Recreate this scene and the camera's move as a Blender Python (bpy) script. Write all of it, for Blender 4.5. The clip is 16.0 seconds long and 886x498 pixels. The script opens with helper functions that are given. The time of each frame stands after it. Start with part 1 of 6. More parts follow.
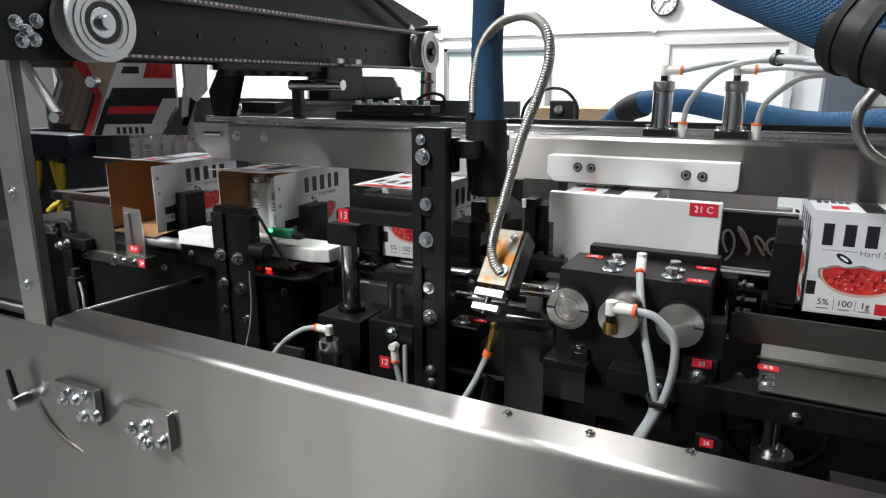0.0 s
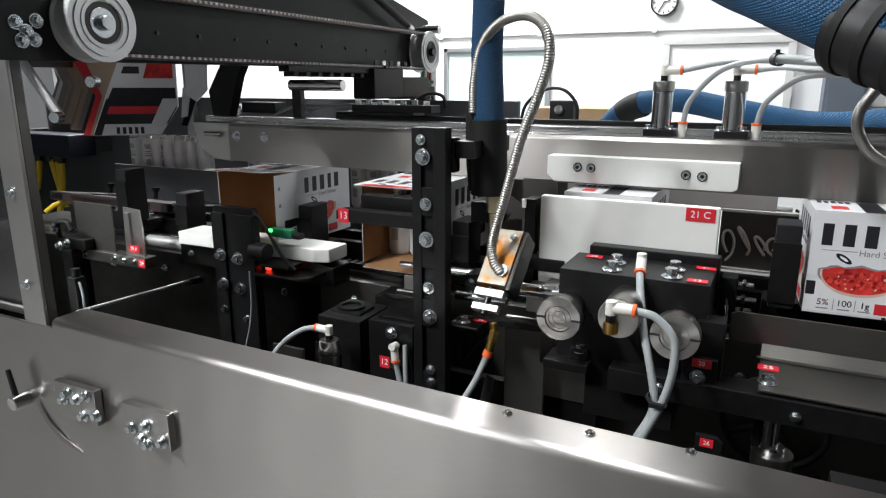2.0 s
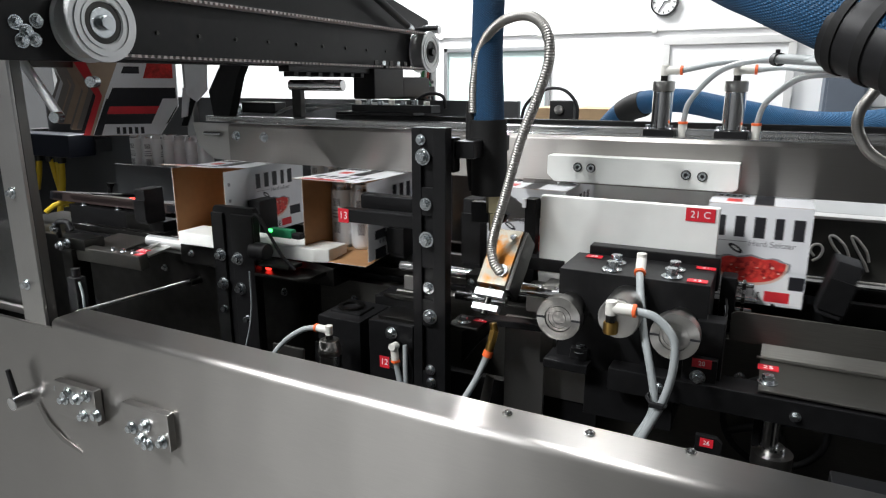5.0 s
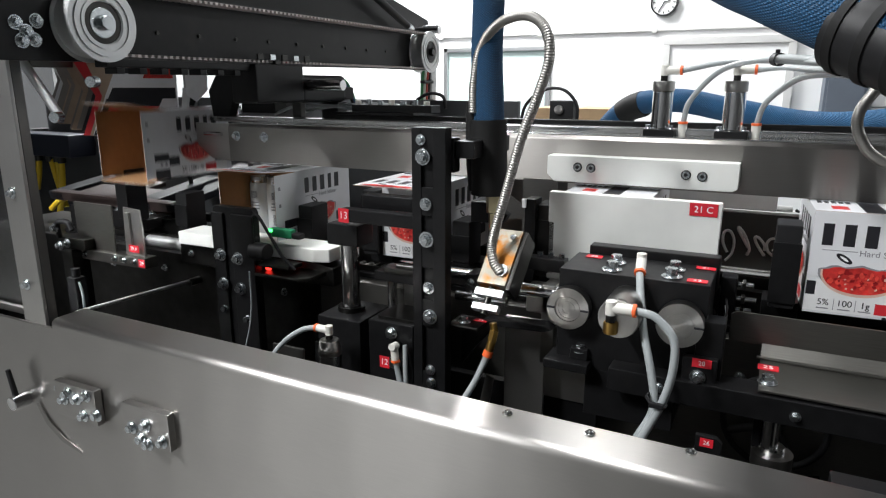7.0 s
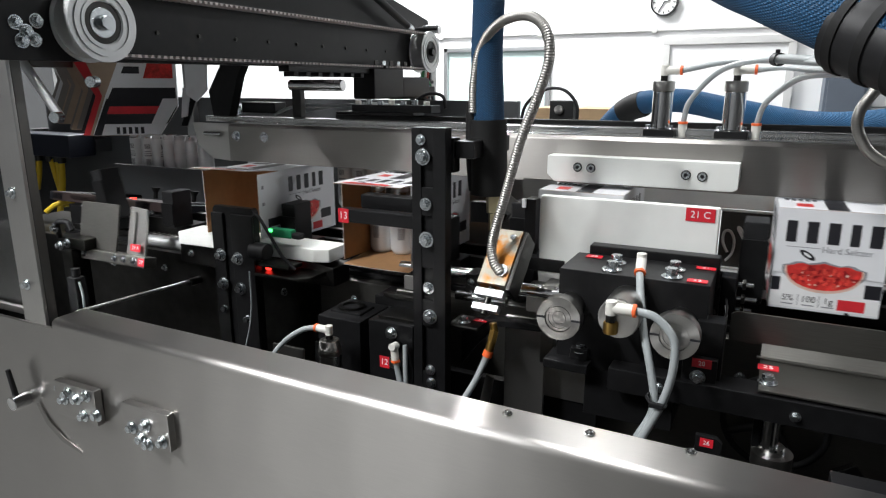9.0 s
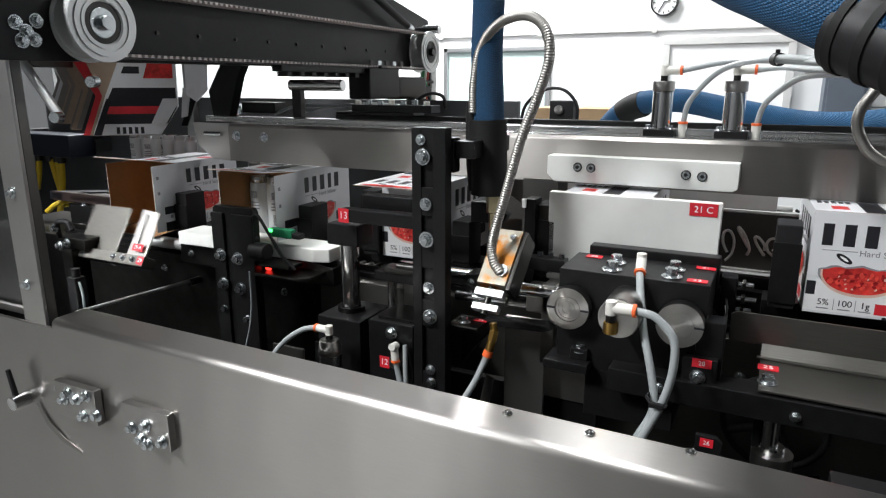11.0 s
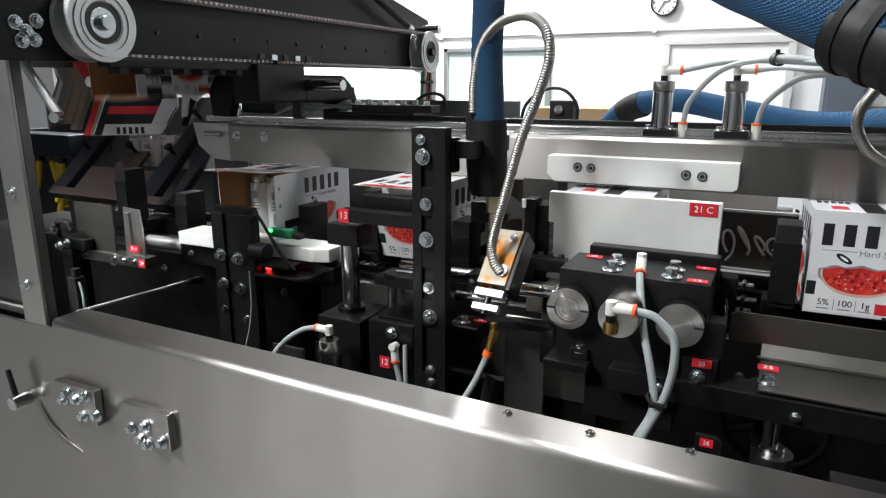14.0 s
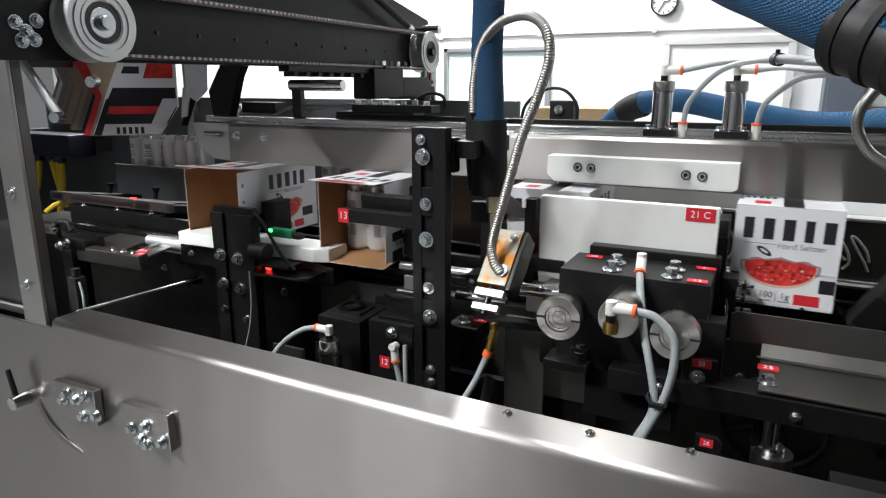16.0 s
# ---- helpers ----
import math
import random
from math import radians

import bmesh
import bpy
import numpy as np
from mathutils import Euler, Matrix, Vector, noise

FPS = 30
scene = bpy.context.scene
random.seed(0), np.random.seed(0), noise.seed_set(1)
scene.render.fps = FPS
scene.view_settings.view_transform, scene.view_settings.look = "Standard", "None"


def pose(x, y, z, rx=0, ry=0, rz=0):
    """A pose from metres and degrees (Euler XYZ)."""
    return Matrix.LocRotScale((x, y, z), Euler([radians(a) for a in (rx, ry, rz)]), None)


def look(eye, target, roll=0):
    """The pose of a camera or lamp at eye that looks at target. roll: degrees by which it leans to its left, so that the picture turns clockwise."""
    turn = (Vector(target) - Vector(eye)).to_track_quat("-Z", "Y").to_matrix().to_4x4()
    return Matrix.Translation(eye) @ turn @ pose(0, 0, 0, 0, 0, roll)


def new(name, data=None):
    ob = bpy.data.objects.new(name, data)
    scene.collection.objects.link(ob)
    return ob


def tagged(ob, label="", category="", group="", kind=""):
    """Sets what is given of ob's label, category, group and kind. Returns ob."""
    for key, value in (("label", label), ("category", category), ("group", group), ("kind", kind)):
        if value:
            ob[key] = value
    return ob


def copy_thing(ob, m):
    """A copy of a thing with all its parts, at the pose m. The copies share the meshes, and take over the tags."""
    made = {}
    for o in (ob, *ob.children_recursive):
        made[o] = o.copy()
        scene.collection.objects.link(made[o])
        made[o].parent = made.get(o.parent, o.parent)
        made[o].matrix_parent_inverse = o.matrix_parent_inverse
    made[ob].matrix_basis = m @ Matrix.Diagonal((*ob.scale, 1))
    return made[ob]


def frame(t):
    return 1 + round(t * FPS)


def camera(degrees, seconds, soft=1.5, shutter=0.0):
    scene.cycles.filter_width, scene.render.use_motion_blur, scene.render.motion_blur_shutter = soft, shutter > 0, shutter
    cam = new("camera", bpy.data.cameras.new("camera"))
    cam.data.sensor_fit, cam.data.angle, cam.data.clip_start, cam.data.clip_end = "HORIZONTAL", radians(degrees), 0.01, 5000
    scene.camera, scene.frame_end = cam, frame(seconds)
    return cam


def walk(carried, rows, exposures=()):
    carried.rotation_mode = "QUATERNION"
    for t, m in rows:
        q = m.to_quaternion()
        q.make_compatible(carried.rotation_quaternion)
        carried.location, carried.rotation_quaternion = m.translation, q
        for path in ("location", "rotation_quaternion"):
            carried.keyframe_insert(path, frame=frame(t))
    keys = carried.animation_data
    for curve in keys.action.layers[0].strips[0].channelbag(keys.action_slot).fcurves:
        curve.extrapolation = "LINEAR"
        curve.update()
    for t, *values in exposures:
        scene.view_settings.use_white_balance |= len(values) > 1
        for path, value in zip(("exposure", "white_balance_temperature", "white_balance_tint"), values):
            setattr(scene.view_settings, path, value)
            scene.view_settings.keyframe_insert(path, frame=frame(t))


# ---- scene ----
cam = camera(67.87, 16.0, soft=1.2, shutter=0.4)
EYE = Vector((0.0, 0.0, 1.45))
AIM = EYE + Vector((-math.sin(radians(26.5)) * math.cos(radians(14.1)), math.cos(radians(26.5)) * math.cos(radians(14.1)), -math.sin(radians(14.1))))
walk(cam, [(0.0, look(EYE, AIM)), (16.0, look(EYE, AIM))], exposures=[(0.0, 0.0, 6500, 10), (16.0, 0.0, 6500, 10)])

# ---- light: a bright hall with rows of ceiling lights ----
world = bpy.data.worlds.new("hall_air")
scene.world = world
world.use_nodes = True
world.node_tree.nodes["Background"].inputs[0].default_value = (0.9, 0.95, 1.0, 1)
world.node_tree.nodes["Background"].inputs[1].default_value = 0.25


def ceiling_lamp(x, y, power, sx=0.35, sy=1.5):
    data = bpy.data.lights.new("ceiling_light_lamp", "AREA")
    data.shape, data.size, data.size_y, data.energy = "RECTANGLE", sx, sy, power
    data.color = (0.97, 0.985, 1.0)
    ob = new("ceiling_light_lamp", data)
    ob.location = (x, y, 4.32)
    return ob


# place, power and width; all out of view, fifth added to brighten the machine
LAMPS = [(-5.2, 4.3, 190, 0.35), (-3.5, 4.3, 210, 0.35), (-2.35, 4.3, 210, 0.35), (3.8, 4.3, 150, 0.35),
         (-0.75, 1.15, 80, 0.5), (-2.45, -1.9, 290, 0.35), (-3.9, -1.9, 185, 0.35)]
for lx, ly, lp, lw in LAMPS:
    ceiling_lamp(lx, ly, lp, lw)

# ---- materials ----


def mat(name, color, rough=0.5, metal=0.0, var=0.12, scale=40.0, bump=0.0, stretch=(1, 1, 1), rough_var=0.1, coat=0.0, emit=0.0, trans=0.0, alpha=1.0, stain=None, rnd=0.0, spec=0.5):
    """Principled surface with grain and larger blotches in colour, roughness and relief."""
    m = bpy.data.materials.new(name)
    m.use_nodes = True
    nt = m.node_tree
    b = nt.nodes["Principled BSDF"]
    tc = nt.nodes.new("ShaderNodeTexCoord")
    mp = nt.nodes.new("ShaderNodeMapping")
    mp.inputs["Scale"].default_value = stretch
    nt.links.new(tc.outputs["Object"], mp.inputs["Vector"])
    fine = nt.nodes.new("ShaderNodeTexNoise")
    fine.inputs["Scale"].default_value, fine.inputs["Detail"].default_value = scale, 6.0
    big = nt.nodes.new("ShaderNodeTexNoise")
    big.inputs["Scale"].default_value, big.inputs["Detail"].default_value = scale * 0.13, 3.0
    nt.links.new(mp.outputs["Vector"], fine.inputs["Vector"])
    nt.links.new(tc.outputs["Object"], big.inputs["Vector"])
    mix = nt.nodes.new("ShaderNodeMix")
    mix.data_type = "FLOAT"
    mix.inputs[0].default_value = 0.5
    nt.links.new(fine.outputs["Fac"], mix.inputs[2])
    nt.links.new(big.outputs["Fac"], mix.inputs[3])
    ramp = nt.nodes.new("ShaderNodeValToRGB")
    lo = [max(0.0, c * (1 - var)) for c in color]
    hi = [min(1.0, c * (1 + var)) for c in color]
    ramp.color_ramp.elements[0].position, ramp.color_ramp.elements[1].position = 0.3, 0.7
    ramp.color_ramp.elements[0].color, ramp.color_ramp.elements[1].color = (*lo, 1), (*hi, 1)
    nt.links.new(mix.outputs[0], ramp.inputs[0])
    col = ramp.outputs["Color"]
    if stain:
        st = nt.nodes.new("ShaderNodeTexNoise")
        st.inputs["Scale"].default_value, st.inputs["Detail"].default_value = stain[1], 5.0
        nt.links.new(tc.outputs["Object"], st.inputs["Vector"])
        sr = nt.nodes.new("ShaderNodeValToRGB")
        sr.color_ramp.elements[0].position, sr.color_ramp.elements[1].position = stain[2], stain[2] + 0.12
        nt.links.new(st.outputs["Fac"], sr.inputs[0])
        sm = nt.nodes.new("ShaderNodeMix")
        sm.data_type = "RGBA"
        nt.links.new(sr.outputs["Color"], sm.inputs[0])
        nt.links.new(col, sm.inputs[6])
        sm.inputs[7].default_value = (*stain[0], 1)
        col = sm.outputs[2]
    if rnd:
        oi = nt.nodes.new("ShaderNodeObjectInfo")
        hs = nt.nodes.new("ShaderNodeHueSaturation")
        mr = nt.nodes.new("ShaderNodeMapRange")
        mr.inputs[3].default_value, mr.inputs[4].default_value = 1 - rnd, 1 + rnd
        nt.links.new(oi.outputs["Random"], mr.inputs[0])
        nt.links.new(mr.outputs[0], hs.inputs["Value"])
        nt.links.new(col, hs.inputs["Color"])
        col = hs.outputs["Color"]
    nt.links.new(col, b.inputs["Base Color"])
    rr = nt.nodes.new("ShaderNodeMapRange")
    rr.inputs[3].default_value, rr.inputs[4].default_value = max(0.03, rough - rough_var), min(1.0, rough + rough_var)
    nt.links.new(mix.outputs[0], rr.inputs[0])
    nt.links.new(rr.outputs[0], b.inputs["Roughness"])
    b.inputs["Metallic"].default_value = metal
    b.inputs["Specular IOR Level"].default_value = spec
    b.inputs["Coat Weight"].default_value = coat
    b.inputs["Transmission Weight"].default_value = trans
    b.inputs["Alpha"].default_value = alpha
    if bump:
        bp = nt.nodes.new("ShaderNodeBump")
        bp.inputs["Strength"].default_value, bp.inputs["Distance"].default_value = bump, 0.002
        nt.links.new(fine.outputs["Fac"], bp.inputs["Height"])
        nt.links.new(bp.outputs["Normal"], b.inputs["Normal"])
    if emit:
        b.inputs["Emission Color"].default_value = (*color, 1)
        b.inputs["Emission Strength"].default_value = emit
    return m


def braided(name, color, scale):
    """Woven sleeve: two crossed wave patterns raise small diagonal stitches."""
    m = mat(name, color, 0.75, 0.0, 0.35, 160.0, 0.0)
    nt = m.node_tree
    b = nt.nodes["Principled BSDF"]
    tc = nt.nodes["Texture Coordinate"]
    vals = []
    for turn in (0.7, -0.7):
        mp = nt.nodes.new("ShaderNodeMapping")
        mp.inputs["Rotation"].default_value = (0.4, turn, turn)
        w = nt.nodes.new("ShaderNodeTexWave")
        w.inputs["Scale"].default_value, w.inputs["Distortion"].default_value = scale, 1.5
        nt.links.new(tc.outputs["Object"], mp.inputs["Vector"])
        nt.links.new(mp.outputs["Vector"], w.inputs["Vector"])
        vals.append(w.outputs["Fac"])
    mul = nt.nodes.new("ShaderNodeMath")
    mul.operation = "MULTIPLY"
    nt.links.new(vals[0], mul.inputs[0])
    nt.links.new(vals[1], mul.inputs[1])
    bp = nt.nodes.new("ShaderNodeBump")
    bp.inputs["Strength"].default_value, bp.inputs["Distance"].default_value = 0.9, 0.003
    nt.links.new(mul.outputs[0], bp.inputs["Height"])
    nt.links.new(bp.outputs["Normal"], b.inputs["Normal"])
    old = b.inputs["Base Color"].links[0].from_socket
    mx = nt.nodes.new("ShaderNodeMix")
    mx.data_type = "RGBA"
    nt.links.new(mul.outputs[0], mx.inputs[0])
    nt.links.new(old, mx.inputs[6])
    mx.inputs[7].default_value = (*[min(1, c * 2.0 + 0.004) for c in color], 1)
    nt.links.new(mx.outputs[2], b.inputs["Base Color"])
    return m




def brushed_along(m):
    """Stretches the gloss across the brushing, which runs along v of the map named brush."""
    nt = m.node_tree
    tg = nt.nodes.new("ShaderNodeTangent")
    tg.direction_type, tg.uv_map = "UV_MAP", "brush"
    b = nt.nodes["Principled BSDF"]
    b.inputs["Anisotropic"].default_value = 0.93
    nt.links.new(tg.outputs[0], b.inputs["Tangent"])


def wavy(m):
    """Large soft dents of thin sheet metal."""
    nt = m.node_tree
    mp = nt.nodes.new("ShaderNodeMapping")
    mp.inputs["Scale"].default_value = (5.0, 1.5, 1.2)
    nz = nt.nodes.new("ShaderNodeTexNoise")
    nz.inputs["Scale"].default_value, nz.inputs["Detail"].default_value = 1.6, 1.0
    bp = nt.nodes.new("ShaderNodeBump")
    bp.inputs["Strength"].default_value, bp.inputs["Distance"].default_value = 0.5, 0.005
    nt.links.new(nt.nodes["Texture Coordinate"].outputs["Object"], mp.inputs["Vector"])
    nt.links.new(mp.outputs["Vector"], nz.inputs["Vector"])
    nt.links.new(nz.outputs["Fac"], bp.inputs["Height"])
    nt.links.new(bp.outputs["Normal"], nt.nodes["Principled BSDF"].inputs["Normal"])


def turned_rings(m):
    """Gloss stretched across the fine rings of a turned face, whose axis runs along y."""
    nt = m.node_tree
    tg = nt.nodes.new("ShaderNodeTangent")
    tg.direction_type, tg.axis = "RADIAL", "Y"
    b = nt.nodes["Principled BSDF"]
    b.inputs["Anisotropic"].default_value = 0.85
    nt.links.new(tg.outputs[0], b.inputs["Tangent"])


STEEL = mat("brushed_stainless", (0.56, 0.55, 0.53), 0.34, 1.0, 0.07, 60, 0.05, (0.6, 30, 30), 0.07)
STEEL_V = mat("brushed_stainless_upright", (0.56, 0.55, 0.53), 0.36, 1.0, 0.09, 60, 0.05, (30, 30, 0.6), 0.08)
GUARD = mat("guard_stainless", (0.47, 0.455, 0.435), 0.31, 1.0, 0.05, 60, 0.0, (0.25, 22, 22), 0.04)
brushed_along(GUARD)
wavy(GUARD)
RAILM = mat("rail_stainless", (0.36, 0.345, 0.325), 0.38, 1.0, 0.06, 60, 0.0, (0.25, 22, 22), 0.05)
brushed_along(RAILM)
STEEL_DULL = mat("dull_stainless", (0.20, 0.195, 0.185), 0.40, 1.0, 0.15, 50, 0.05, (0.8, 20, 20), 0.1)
CHROME = mat("polished_steel", (0.72, 0.72, 0.72), 0.16, 1.0, 0.06, 90, 0.0)
TURNED = mat("turned_aluminium", (0.52, 0.51, 0.49), 0.30, 1.0, 0.05, 90, 0.0, rough_var=0.05)
turned_rings(TURNED)
SATIN = mat("satin_aluminium", (0.66, 0.67, 0.67), 0.45, 0.75, 0.05, 30)
ZINC = mat("zinc_plated_bolt", (0.66, 0.70, 0.72), 0.25, 1.0, 0.18, 150, 0.1, rnd=0.12)
BLACK = mat("black_anodised_aluminium", (0.0075, 0.0075, 0.008), 0.36, 0.0, 0.35, 60, 0.04, stain=((0.015, 0.0145, 0.014), 9.0, 0.62), spec=0.28)
BLACKP = mat("black_plastic", (0.011, 0.011, 0.012), 0.5, 0.0, 0.3, 90, 0.1, spec=0.35)
RUBBER = mat("black_rubber", (0.009, 0.009, 0.009), 0.7, 0.0, 0.3, 120, 0.2, spec=0.3)
DARKSTEEL = mat("dark_oiled_steel", (0.062, 0.061, 0.058), 0.33, 1.0, 0.3, 30, 0.1)
HDPE = mat("white_plastic_slab", (0.78, 0.79, 0.76), 0.42, 0.0, 0.04, 30, 0.05, stain=((0.70, 0.70, 0.66), 7.0, 0.64))
REDLAB = mat("red_label", (0.62, 0.02, 0.035), 0.35, 0.0, 0.06, 80)
WHITE = mat("white_print", (0.82, 0.82, 0.82), 0.45, 0.0, 0.03, 80)
BOARD = mat("white_carton_board", (0.74, 0.75, 0.77), 0.38, 0.0, 0.04, 25, 0.03, stain=((0.66, 0.67, 0.69), 12.0, 0.66))
KRAFT = mat("brown_kraft_board", (0.34, 0.18, 0.078), 0.8, 0.0, 0.12, 60, 0.1)
INK = mat("black_print", (0.016, 0.016, 0.02), 0.4, 0.0, 0.2, 60)
REDINK = mat("red_print", (0.66, 0.03, 0.04), 0.4, 0.0, 0.12, 50)
BERRY = mat("red_berry_print", (0.62, 0.035, 0.03), 0.4, 0.0, 0.65, 95, rough_var=0.05)
RIND = mat("pale_rind_print", (0.72, 0.50, 0.40), 0.45, 0.0, 0.12, 60)
GREYINK = mat("grey_print", (0.25, 0.25, 0.27), 0.45, 0.0, 0.1, 60)
BLUE = braided("blue_braided_sleeve", (0.002, 0.052, 0.128), 110)
TUBE = mat("grey_pneumatic_tube", (0.30, 0.325, 0.33), 0.35, 0.0, 0.06, 40)
FITTING = mat("pale_plastic_fitting", (0.66, 0.65, 0.60), 0.4, 0.0, 0.06, 60)
ORANGE = mat("orange_release_ring", (0.80, 0.13, 0.03), 0.4, 0.0, 0.06, 60)
BRASS = mat("brass", (0.50, 0.31, 0.09), 0.3, 1.0, 0.15, 90, 0.05)
GLUE = mat("glue_stained_aluminium", (0.34, 0.32, 0.26), 0.40, 0.35, 0.16, 60, 0.15, stain=((0.42, 0.15, 0.008), 30.0, 0.44))
NICKEL = mat("dull_nickel_brass", (0.52, 0.45, 0.28), 0.36, 1.0, 0.15, 90, 0.05)
NAVYBLACK = mat("navy_black_coating", (0.007, 0.008, 0.012), 0.5, 0.0, 0.25, 40, 0.05, spec=0.25)
BRIGHTSTRIP = mat("bright_steel_strip", (0.66, 0.66, 0.65), 0.20, 1.0, 0.05, 60, 0.0, (0.25, 22, 22), 0.05)
CONDUIT = mat("steel_conduit", (0.36, 0.35, 0.33), 0.5, 1.0, 0.1, 90)
CANM = mat("silver_can", (0.62, 0.63, 0.64), 0.28, 1.0, 0.06, 30)
CANPRINT = mat("white_can_print", (0.72, 0.73, 0.74), 0.35, 0.3, 0.05, 30)
YELLOW = mat("yellow_plastic", (0.72, 0.50, 0.02), 0.5, 0.0, 0.1, 40)
GREEN = mat("green_plastic", (0.02, 0.30, 0.13), 0.45, 0.0, 0.1, 40)
GREENLED = mat("green_indicator", (0.1, 1.0, 0.25), 0.4, emit=3.0)
REDLED = mat("red_indicator", (1.0, 0.03, 0.02), 0.4, emit=4.0)
WALLM = mat("white_wall_paint", (0.82, 0.83, 0.83), 0.7, 0.0, 0.02, 6, 0.02)
WALLD = mat("darkened_wall_grey", (0.12, 0.123, 0.126), 0.7, 0.0, 0.03, 5)
FLOORM = mat("grey_concrete", (0.11, 0.11, 0.106), 0.6, 0.0, 0.15, 8, 0.1, stain=((0.09, 0.09, 0.087), 0.9, 0.55))
CEILM = mat("darkened_ceiling", (0.16, 0.16, 0.17), 0.8, 0.0, 0.03, 5)
FROST = mat("pale_green_glass", (0.62, 0.76, 0.74), 0.3, 0.0, 0.03, 4)
SHEETD = mat("dark_dull_sheet", (0.19, 0.185, 0.17), 0.42, 1.0, 0.15, 40, 0.03, (0.8, 16, 16), 0.08)
ALU = mat("grey_aluminium", (0.45, 0.46, 0.47), 0.4, 0.9, 0.06, 60)
DARKPAINT = mat("dark_grey_painted_steel", (0.085, 0.09, 0.095), 0.5, 0.0, 0.08, 12)
NAVY = mat("navy_plastic", (0.012, 0.016, 0.03), 0.5, 0.0, 0.1, 20)
GREYPAINT = mat("grey_painted_steel", (0.34, 0.35, 0.35), 0.5, 0.0, 0.06, 20)
LIGHTGREY = mat("light_grey_surface", (0.56, 0.56, 0.55), 0.5, 0.0, 0.06, 20)
CARD = mat("tan_cardboard", (0.55, 0.38, 0.22), 0.8, 0.0, 0.08, 40)
LAMPM = mat("light_diffuser", (1.0, 0.99, 0.96), 0.5, emit=6.0)
BELT = mat("belt_rubber", (0.05, 0.045, 0.045), 0.6, 0.0, 0.1, 60)
BELTTOOTH = mat("pale_belt_teeth", (0.78, 0.70, 0.68), 0.6, 0.0, 0.15, 60)
SIGN = mat("dark_grey_sign_plate", (0.042, 0.042, 0.037), 0.5, 0.0, 0.15, 30)
SIGNINK = mat("pale_grey_sign_print", (0.66, 0.66, 0.63), 0.5, 0.0, 0.1, 40)
CLEAR = mat("clear_guard_pane", (0.9, 0.93, 0.92), 0.08, trans=1.0, rough_var=0.02)
WIRE_G = mat("green_wire", (0.05, 0.25, 0.10), 0.5)
WIRE_R = mat("red_wire", (0.45, 0.06, 0.04), 0.5)

# ---- builders ----


def start():
    return bmesh.new()


def merge(bm, tmp):
    me = bpy.data.meshes.new("tmp")
    tmp.to_mesh(me)
    tmp.free()
    bm.from_mesh(me)
    bpy.data.meshes.remove(me)
    return bm


def bx(bm, x0, x1, y0, y1, z0, z1, bev=0.0015, m=None):
    """A block between two corners with rounded edges."""
    t = bmesh.new()
    bmesh.ops.create_cube(t, size=1.0)
    bmesh.ops.scale(t, vec=(abs(x1 - x0), abs(y1 - y0), abs(z1 - z0)), verts=t.verts)
    if bev:
        bev = min(bev, 0.45 * min(abs(x1 - x0), abs(y1 - y0), abs(z1 - z0)))
        bmesh.ops.bevel(t, geom=list(t.edges), offset=bev, segments=2, affect="EDGES", profile=0.5)
    bmesh.ops.translate(t, vec=((x0 + x1) / 2, (y0 + y1) / 2, (z0 + z1) / 2), verts=t.verts)
    if m is not None:
        bmesh.ops.transform(t, matrix=m, verts=t.verts)
    return merge(bm, t)


def cy(bm, p0, p1, r, r2=None, seg=28, bev=0.0):
    """A round bar from p0 to p1."""
    p0, p1 = Vector(p0), Vector(p1)
    t = bmesh.new()
    d = p1 - p0
    bmesh.ops.create_cone(t, cap_ends=True, segments=seg, radius1=r, radius2=r if r2 is None else r2, depth=d.length)
    if bev:
        rim = [e for e in t.edges if abs(e.verts[0].co.z - e.verts[1].co.z) < 1e-6]
        bmesh.ops.bevel(t, geom=rim, offset=bev, segments=2, affect="EDGES", profile=0.5)
    m = Matrix.Translation((p0 + p1) / 2) @ d.to_track_quat("Z", "Y").to_matrix().to_4x4()
    bmesh.ops.transform(t, matrix=m, verts=t.verts)
    return merge(bm, t)


def ring(bm, p0, p1, r_out, r_in, seg=36):
    """A hollow round sleeve from p0 to p1."""
    p0, p1 = Vector(p0), Vector(p1)
    d = p1 - p0
    rot = d.to_track_quat("Z", "Y").to_matrix()
    rows = []
    for r, h in ((r_in, 0), (r_out, 0), (r_out, d.length), (r_in, d.length)):
        rows.append([bm.verts.new(p0 + rot @ Vector((r * math.cos(2 * math.pi * k / seg), r * math.sin(2 * math.pi * k / seg), h))) for k in range(seg)])
    for a in range(4):
        for k in range(seg):
            bm.faces.new((rows[a][k], rows[a][(k + 1) % seg], rows[(a + 1) % 4][(k + 1) % seg], rows[(a + 1) % 4][k]))
    return bm


def spline(points, n=14):
    """A smooth line through a few points."""
    pts = [Vector(p) for p in points]
    pts = [pts[0] * 2 - pts[1]] + pts + [pts[-1] * 2 - pts[-2]]
    out = []
    for i in range(1, len(pts) - 2):
        a, b, c, d = pts[i - 1:i + 3]
        for k in range(n):
            t = k / n
            out.append(0.5 * (2 * b + (c - a) * t + (2 * a - 5 * b + 4 * c - d) * t * t + (3 * b - a - 3 * c + d) * t ** 3))
    out.append(pts[-2])
    return out


